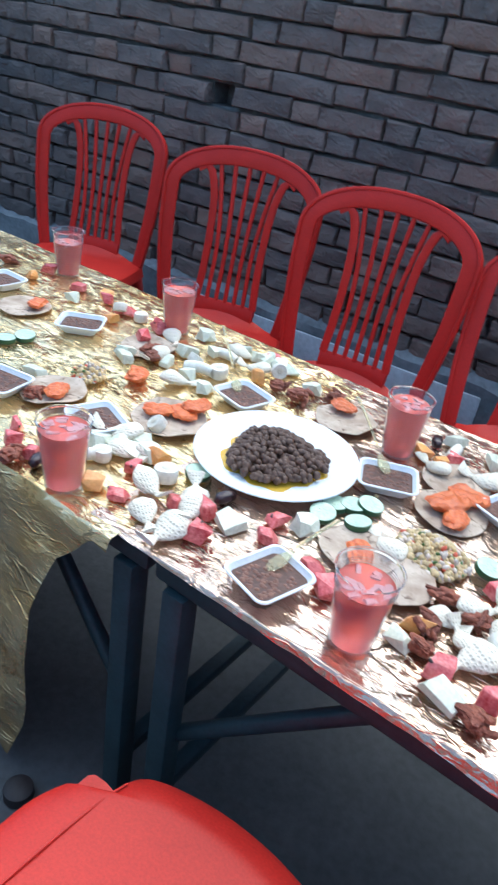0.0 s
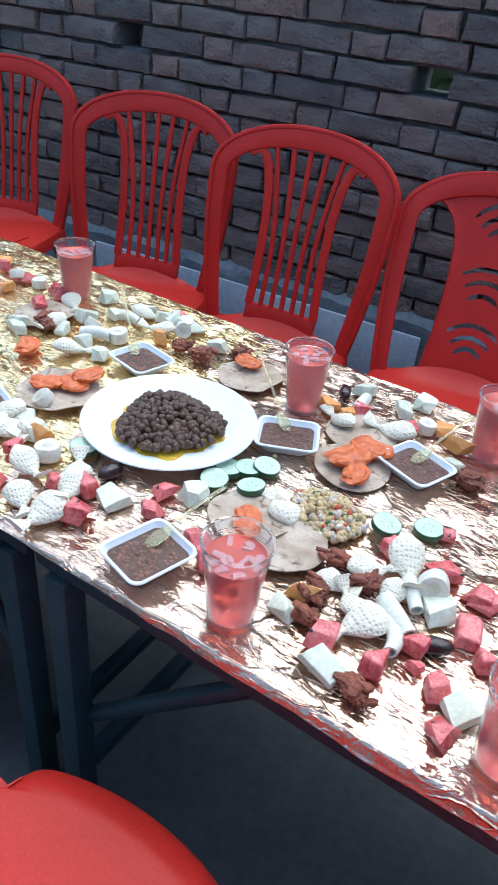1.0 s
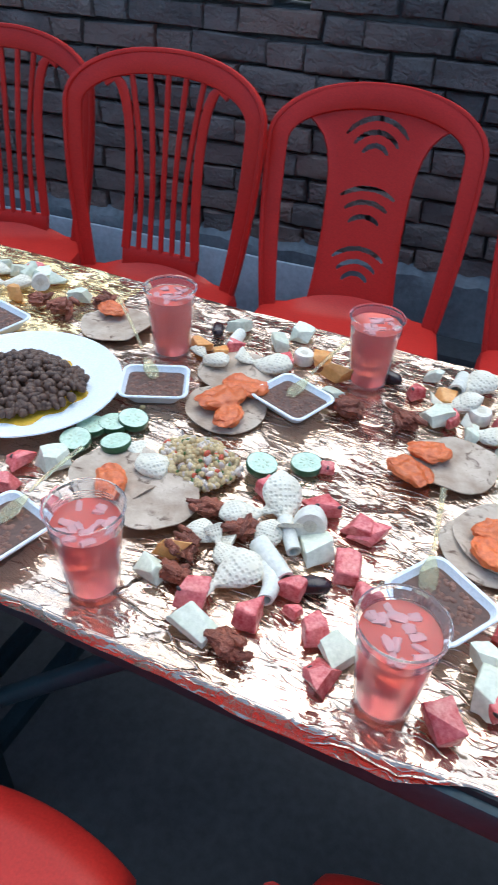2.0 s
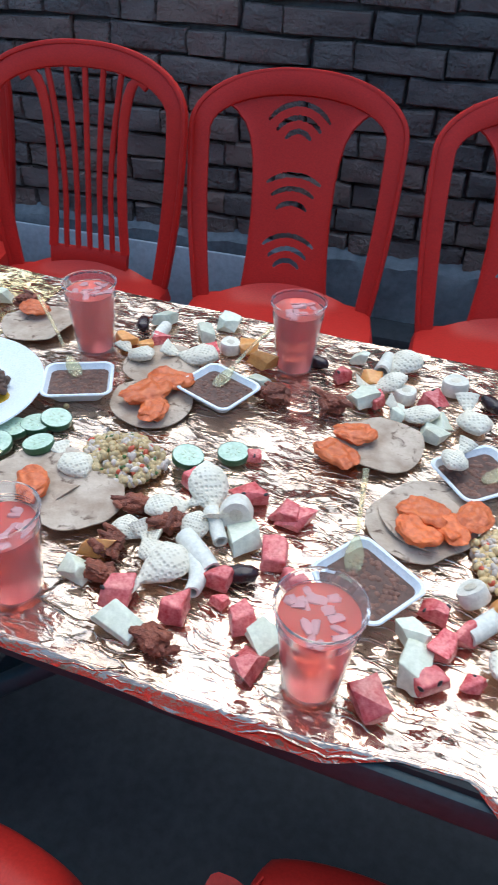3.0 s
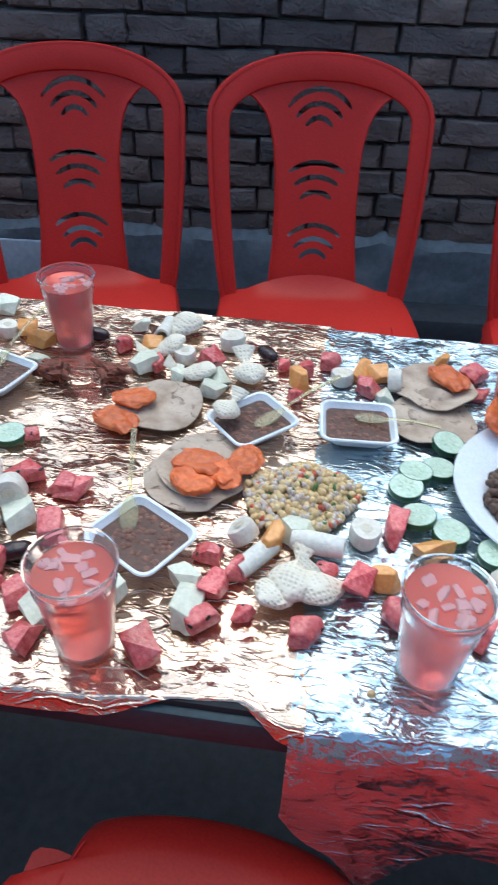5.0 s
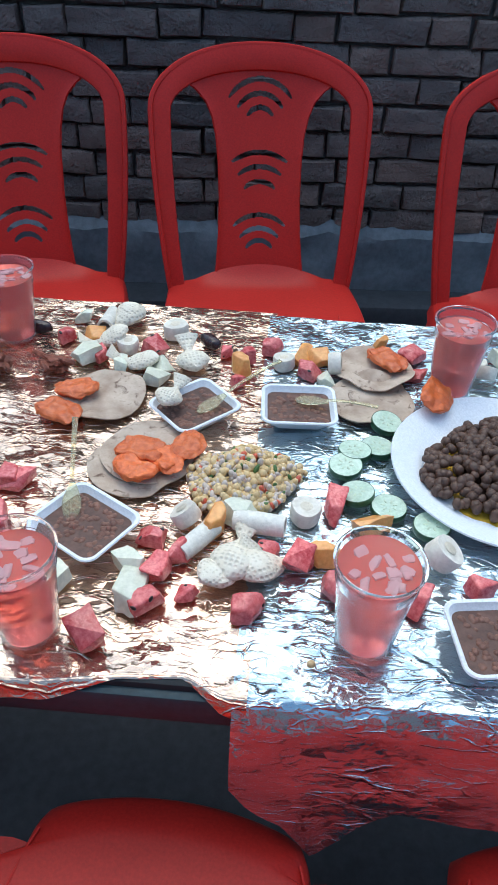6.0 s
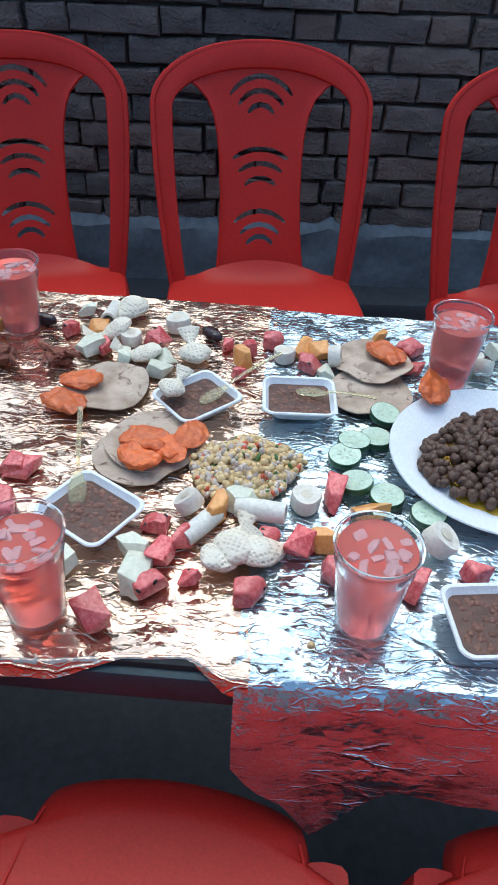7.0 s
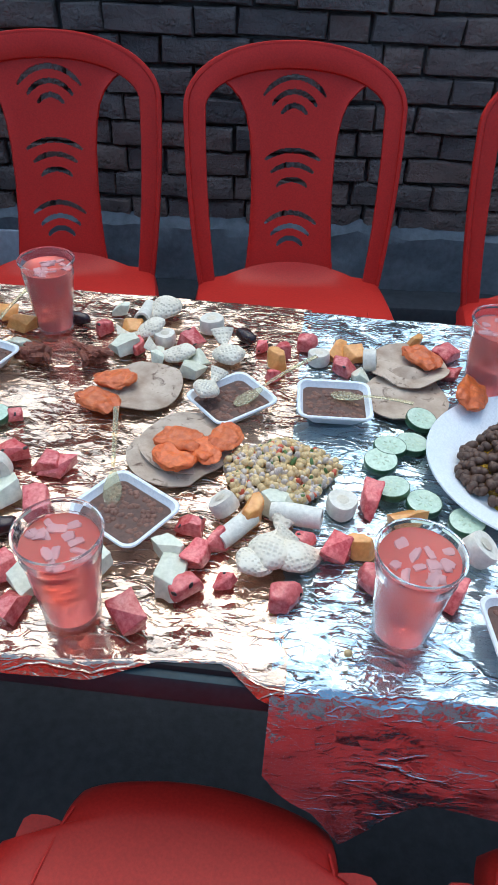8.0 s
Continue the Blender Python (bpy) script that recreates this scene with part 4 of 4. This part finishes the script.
# drinks
def cup_with_drink(seed, fill):
    c = thing("plastic_cup", "clear plastic cup of red iced drink", "cup", "cups of red drink")
    H, RB, RT = 0.112, 0.0275, 0.0385
    wall_at = lambda z: RB + (RT - RB) * z / H
    prof = [(0, 0.003), (RB - 0.003, 0.003), (RB - 0.0014, 0.0)]
    prof += [(RB, 0.001), (wall_at(0.03), 0.03), (wall_at(0.07), 0.07)]
    prof += [(wall_at(0.094) + (0.0007 if k % 2 else 0), 0.088 + 0.0018 * k) for k in range(8)]
    prof += [(RT, H - 0.004), (RT + 0.0022, H - 0.0025), (RT + 0.0024, H), (RT, H + 0.0004), (RT - 0.0008, H - 0.003)]
    prof += [(wall_at(0.07) - 0.0007, 0.07), (wall_at(0.03) - 0.0007, 0.03), (RB - 0.001, 0.0045), (0, 0.0045)]
    part("cup", lathe(prof, 48), CLEAR, c, "clear ribbed plastic cup")
    z1 = H * fill
    drink = part("drink", lathe([(0, 0.0052), (RB - 0.0018, 0.0052), (wall_at(0.03) - 0.0013, 0.03), (wall_at(z1) - 0.0013, z1), (wall_at(z1) - 0.004, z1 - 0.0007), (0, z1 - 0.0007)], 48), DRINK, c, "red drink")
    own = random.Random(seed)
    for k in range(15):
        a, r = own.uniform(0, 6.28), wall_at(z1) * 0.78 * math.sqrt(own.random())
        part("ice_chip", lump((own.uniform(0.011, 0.021), own.uniform(0.007, 0.012), 0.007), seed * 20 + k, 0.12, 0.5, 2), ICE, drink, at=pose(r * math.cos(a), r * math.sin(a), z1 - 0.0058, own.uniform(-15, 15), own.uniform(-15, 15), own.uniform(0, 180)))
    return c


for i, (x, y, fill, lean) in enumerate(CUPS):
    cup_with_drink(i, fill).matrix_basis = pose(x, y, REST, lean, 0, 40 * i)


# foam trays of stew
def rounded(w, d, r, steps=6):
    pts = []
    for cx, cy, a0 in ((w - r, d - r, 0), (-w + r, d - r, 90), (-w + r, -d + r, 180), (w - r, -d + r, 270)):
        for k in range(steps + 1):
            a = radians(a0 + 90 * k / steps)
            pts.append((cx + r * math.cos(a), cy + r * math.sin(a)))
    return pts


def shell(levels, cap_first=True, cap_last=True):
    bm = bmesh.new()
    rings = [[bm.verts.new((x, y, z)) for x, y in rounded(w, d, r)] for w, d, r, z in levels]
    n = len(rings[0])
    for a, b in zip(rings, rings[1:]):
        for k in range(n):
            bm.faces.new((a[k], a[(k + 1) % n], b[(k + 1) % n], b[k]))
    if cap_first:
        bm.faces.new(rings[0][::-1])
    if cap_last:
        bm.faces.new(rings[-1])
    return bm


def beads(count, spread, size, seed, height=lambda r: 0.0, long=1.25):
    """Many small rounded pieces heaped together, in one mesh."""
    own = random.Random(seed)
    tmp = bmesh.new()
    bmesh.ops.create_icosphere(tmp, subdivisions=2, radius=1)
    base = np.array([v.co[:] for v in tmp.verts])
    faces = np.array([[v.index for v in f.verts] for f in tmp.faces])
    tmp.free()
    vs, fs = [], []
    for k in range(count):
        x, y, z = spread(own)
        s = size * own.uniform(0.8, 1.15)
        m = np.array(Euler((own.uniform(0, 6), own.uniform(0, 6), own.uniform(0, 6))).to_matrix())
        dent = 1 + 0.08 * np.sin(base @ np.array([2.1, 3.3, 1.7]) * 2 + k)
        vs.append((base * dent[:, None] * np.array([s * long, s, s * 0.95])) @ m.T + (x, y, z))
        fs.append(faces + k * len(base))
    me = bpy.data.meshes.new("beads")
    me.from_pydata(np.concatenate(vs).tolist(), [], np.concatenate(fs).tolist())
    me.polygons.foreach_set("use_smooth", [True] * len(me.polygons))
    return me


def as_part(name, me, mat, parent, label=""):
    me.materials.append(mat)
    ob = new(name, me)
    ob.parent = parent
    return tagged(ob, label, kind="stuff")


def stew_tray(seed):
    t = thing("foam_tray", "white foam tray filled with brown bean stew", "tray", "foam trays of stew")
    W, D = 0.0495, 0.0435
    part("tray", shell([(W - 0.017, D - 0.017, 0.010, 0.0), (W - 0.006, D - 0.006, 0.013, 0.017), (W - 0.001, D - 0.001, 0.014, 0.0225), (W, D, 0.015, 0.0245),
                        (W - 0.001, D - 0.001, 0.0145, 0.0262), (W - 0.0045, D - 0.0045, 0.0125, 0.0255), (W - 0.0085, D - 0.0085, 0.010, 0.016), (W - 0.020, D - 0.020, 0.008, 0.004)]), FOAM, t, "white foam dish")
    stew = part("stew", shell([(W - 0.0085, D - 0.0085, 0.010, 0.0145), (W - 0.0078, D - 0.0078, 0.0105, 0.0158), (W - 0.011, D - 0.011, 0.009, 0.0166)]), STEW, t, "brown bean stew")
    as_part("beans", beads(95, lambda o: (o.uniform(-1, 1) * (W - 0.014), o.uniform(-1, 1) * (D - 0.014), 0.0142), 0.0040, seed), BEAN, stew, "stewed beans")
    return t


for i, (x, y, turn) in enumerate(TRAYS):
    stew_tray(i).matrix_basis = pose(x, y, REST, 0, 0, turn) @ Matrix.Diagonal((1, 1, 0.84, 1))


def plastic_spoon(tip, bowl):
    """A clear spoon, its bowl in the stew and its handle leaning on the rim."""
    a, b = Vector(bowl), Vector(tip)
    s = thing("plastic_spoon", "clear yellowish plastic spoon standing in the stew", "spoon", "plastic spoons", at=Matrix.Translation(a))
    run = b - a
    part("handle", tube([run * f + Vector((0, 0, 0.004 * math.sin(math.pi * f))) for f in (0.25, 0.4, 0.6, 0.8, 0.97, 1.0)], lambda q: (0.0022 + 0.0014 * q, 0.0010)), SPOON, s)
    part("bowl", tube([run.normalized() * d for d in (-0.020, -0.015, -0.006, 0.004, 0.012, 0.024)], lambda q: (0.0095 * math.sin(math.pi * (0.08 + 0.84 * q)) + 0.001, 0.0013)), SPOON, s)
    return s


for tip, bowl in SPOONS:
    plastic_spoon(tip, bowl)


# plates of black chickpeas
def chickpea_plate(seed, spread=0.080):
    p = thing("foam_plate", "white foam plate heaped with black chickpeas", "plate", "plates of chickpeas")
    R = 0.138
    prof = [(0, 0), (0.092, 0.0), (0.100, 0.002), (0.128, 0.016), (R - 0.003, 0.0195), (R, 0.0205), (R - 0.001, 0.0222), (0.127, 0.0192), (0.098, 0.0055), (0.090, 0.0038), (0, 0.0035)]
    part("plate", lathe(prof, 72), FOAM, p, "white foam plate")
    oil = lathe([(0, 0.0046), (0.083, 0.0045), (0.086, 0.0039)], 60)
    for v in oil.verts:
        a = math.atan2(v.co.y, v.co.x)
        f = 1 + 0.06 * math.sin(5 * a + seed) + 0.05 * math.sin(11 * a)
        v.co.x, v.co.y = v.co.x * f - 0.004, v.co.y * f
    part("oil", oil, OIL, p, "yellow oily gravy")

    def heaped(own):
        a, r = own.uniform(0, 6.28), spread * math.sqrt(own.random())
        edge = 1 + 0.10 * math.sin(3 * a + seed)
        top = 0.028 * (1 - (r / (spread + 0.006)) ** 2.2)
        return r * edge * math.cos(a), r * edge * math.sin(a), 0.0095 + top * own.uniform(0.7, 1.0)

    part("heap_core", lump((0.120, 0.120, 0.012), seed + 5, 0.06, 0.0, 4), CHICKPEA, p, at=pose(0, 0, 0.0040))
    as_part("chickpeas", beads(430, heaped, 0.0062, seed + 3), CHICKPEA, p, "black chickpeas")
    return p


chickpea_plate(1).matrix_basis = pose(-0.762, 0.330, REST, 0, 0, 10)
chickpea_plate(4, 0.093).matrix_basis = pose(0.345, 0.350, REST, 0, 0, 120)


def corn_heap(seed, r, count):
    h = thing("chickpea_salad", "loose heap of boiled chickpea salad on the foil", "salad", "salad heaps")

    def heaped(own):
        a, q = own.uniform(0, 6.28), math.sqrt(own.random())
        edge = r * (1 + 0.14 * math.sin(2 * a + seed) + 0.08 * math.sin(5 * a))
        top = 0.020 * (1 - q ** 2)
        return q * edge * math.cos(a), q * edge * math.sin(a), 0.0042 + top * own.uniform(0.3, 1.0) + own.uniform(0, 0.006)

    part("heap_core", lump((r * 1.6, r * 1.6, 0.013), seed, 0.06, 0.0, 4), CORN[0], h)
    for k, share, size, long in ((0, 0.62, 0.0045, 1.2), (1, 0.36, 0.0036, 1.7), (2, 0.06, 0.0036, 1.5), (3, 0.07, 0.0026, 2.4)):
        as_part(("chickpeas", "onion_bits", "tomato_bits", "herb_bits")[k], beads(int(count * share), heaped, size, seed + k, long=long), CORN[k], h)
    return h


corn_heap(1, 0.058, 860).matrix_basis = pose(0.033, 0.308, REST)
corn_heap(2, 0.048, 600).matrix_basis = pose(-0.462, 0.300, REST)
corn_heap(3, 0.034, 240).matrix_basis = pose(-1.178, 0.296, REST)
pea = mesh_of(lump((0.0085, 0.0078, 0.0072), 4, 0.06, 0, 2), "chickpea", CORN[0])
for i, (x, y) in enumerate(((0.114, 0.070), (0.040, 0.112), (0.098, 0.262), (0.105, 0.330), (-0.592, 0.372))):
    solid("chickpea", pea, CORN[0], "single boiled chickpea fallen on the foil", "chickpea", "scattered chickpeas", at=pose(x, y, REST, 0, 0, 50 * i))
solid("rubber_foot", lathe([(0, 0), (0.026, 0), (0.028, 0.006), (0.027, 0.024), (0.018, 0.030), (0, 0.030)], 28), RUBBER, "round dark rubber foot lying on the concrete", "rubber foot", at=pose(-0.938, -0.065, FLOOR + 0.002))


# ---- bricks of the wall ----
def brick_mesh(length, seed):
    """A worn brick: an uneven front, chipped and rounded edges, open at the back."""
    bm = bmesh.new()
    nx, off = (9 if length > 0.2 else 5), Vector((seed * 4.1, seed, seed * 0.7))
    front = []
    across = [-1, -1 + 0.008 / length] + [2 * i / nx - 1 for i in range(1, nx)] + [1 - 0.008 / length, 1]
    for u in across:
        row = []
        for w in (-1, -0.86, -0.4, 0.1, 0.5, 0.86, 1):
            x, z = u * length / 2, w * 0.0345
            p = Vector((x * 22, 0, z * 22)) + off
            edge = max(abs(u), abs(w))
            worn = 0.008 + 0.008 * noise.noise(p * 1.4)
            y = -0.012 + 0.012 * noise.noise(p * 0.5) + 0.008 * noise.noise(p * 1.5) + worn * (edge > 0.99) + 0.004 * max(0, edge - 0.7) / 0.3
            row.append(bm.verts.new((x + 0.006 * noise.noise(p * 0.6 + Vector((3, 0, 0))) * (abs(u) > 0.9), y, z + 0.006 * noise.noise(p * 0.45 + Vector((0, 9, 0))) * (abs(w) > 0.9))))
        front.append(row)
    for a, b in zip(front, front[1:]):
        for p, q, r, t in zip(a, a[1:], b[1:], b):
            bm.faces.new((p, q, r, t))
    rim = [e for e in bm.edges if len(e.link_faces) == 1]
    made = bmesh.ops.extrude_edge_only(bm, edges=rim)
    for v in (g for g in made["geom"] if isinstance(g, bmesh.types.BMVert)):
        v.co.y = 0.045
    return bm


LONG = [mesh_of(brick_mesh(0.250, s), "brick", BRICK) for s in range(9)]
SHORT = [mesh_of(brick_mesh(0.113, s + 30), "brick", BRICK) for s in range(8)]
far_verts, far_faces = [], []
layer = random.Random(11)
for row in range(-2, 15):
    phase = 0.205 if row % 2 else 0.041
    z = BASE + (row + 0.5) * COURSE
    for k in range(-17, 9):
        for mesh_set, x, length in ((SHORT, phase + k * PERIOD + 0.0595, 0.119), (LONG, phase + k * PERIOD + 0.2475, 0.257)):
            if row == HOLE_ROW and any(abs(x - hx) < w / 2 + length / 2 - 0.02 and mesh_set is SHORT for hx, w in HOLES):
                continue
            me = layer.choice(mesh_set)
            m = pose(x + layer.uniform(-0.004, 0.004), layer.uniform(-0.010, 0.006), z + layer.uniform(-0.004, 0.004), layer.uniform(-3, 3), layer.uniform(-1.3, 1.3), layer.uniform(-2.2, 2.2))
            if -2.75 < x < 0.62 and -1 <= row <= 12:
                part("brick", me, BRICK, wall, at=m)
            else:
                base = sum(len(v) for v in far_verts)
                far_verts.append([(m @ v.co)[:] for v in me.vertices])
                far_faces += [[base + i for i in f.vertices] for f in me.polygons]
rest = bpy.data.meshes.new("bricks")
rest.from_pydata([v for some in far_verts for v in some], [], far_faces)
as_part("bricks", rest, BRICK, wall, "remaining bricks of the wall")
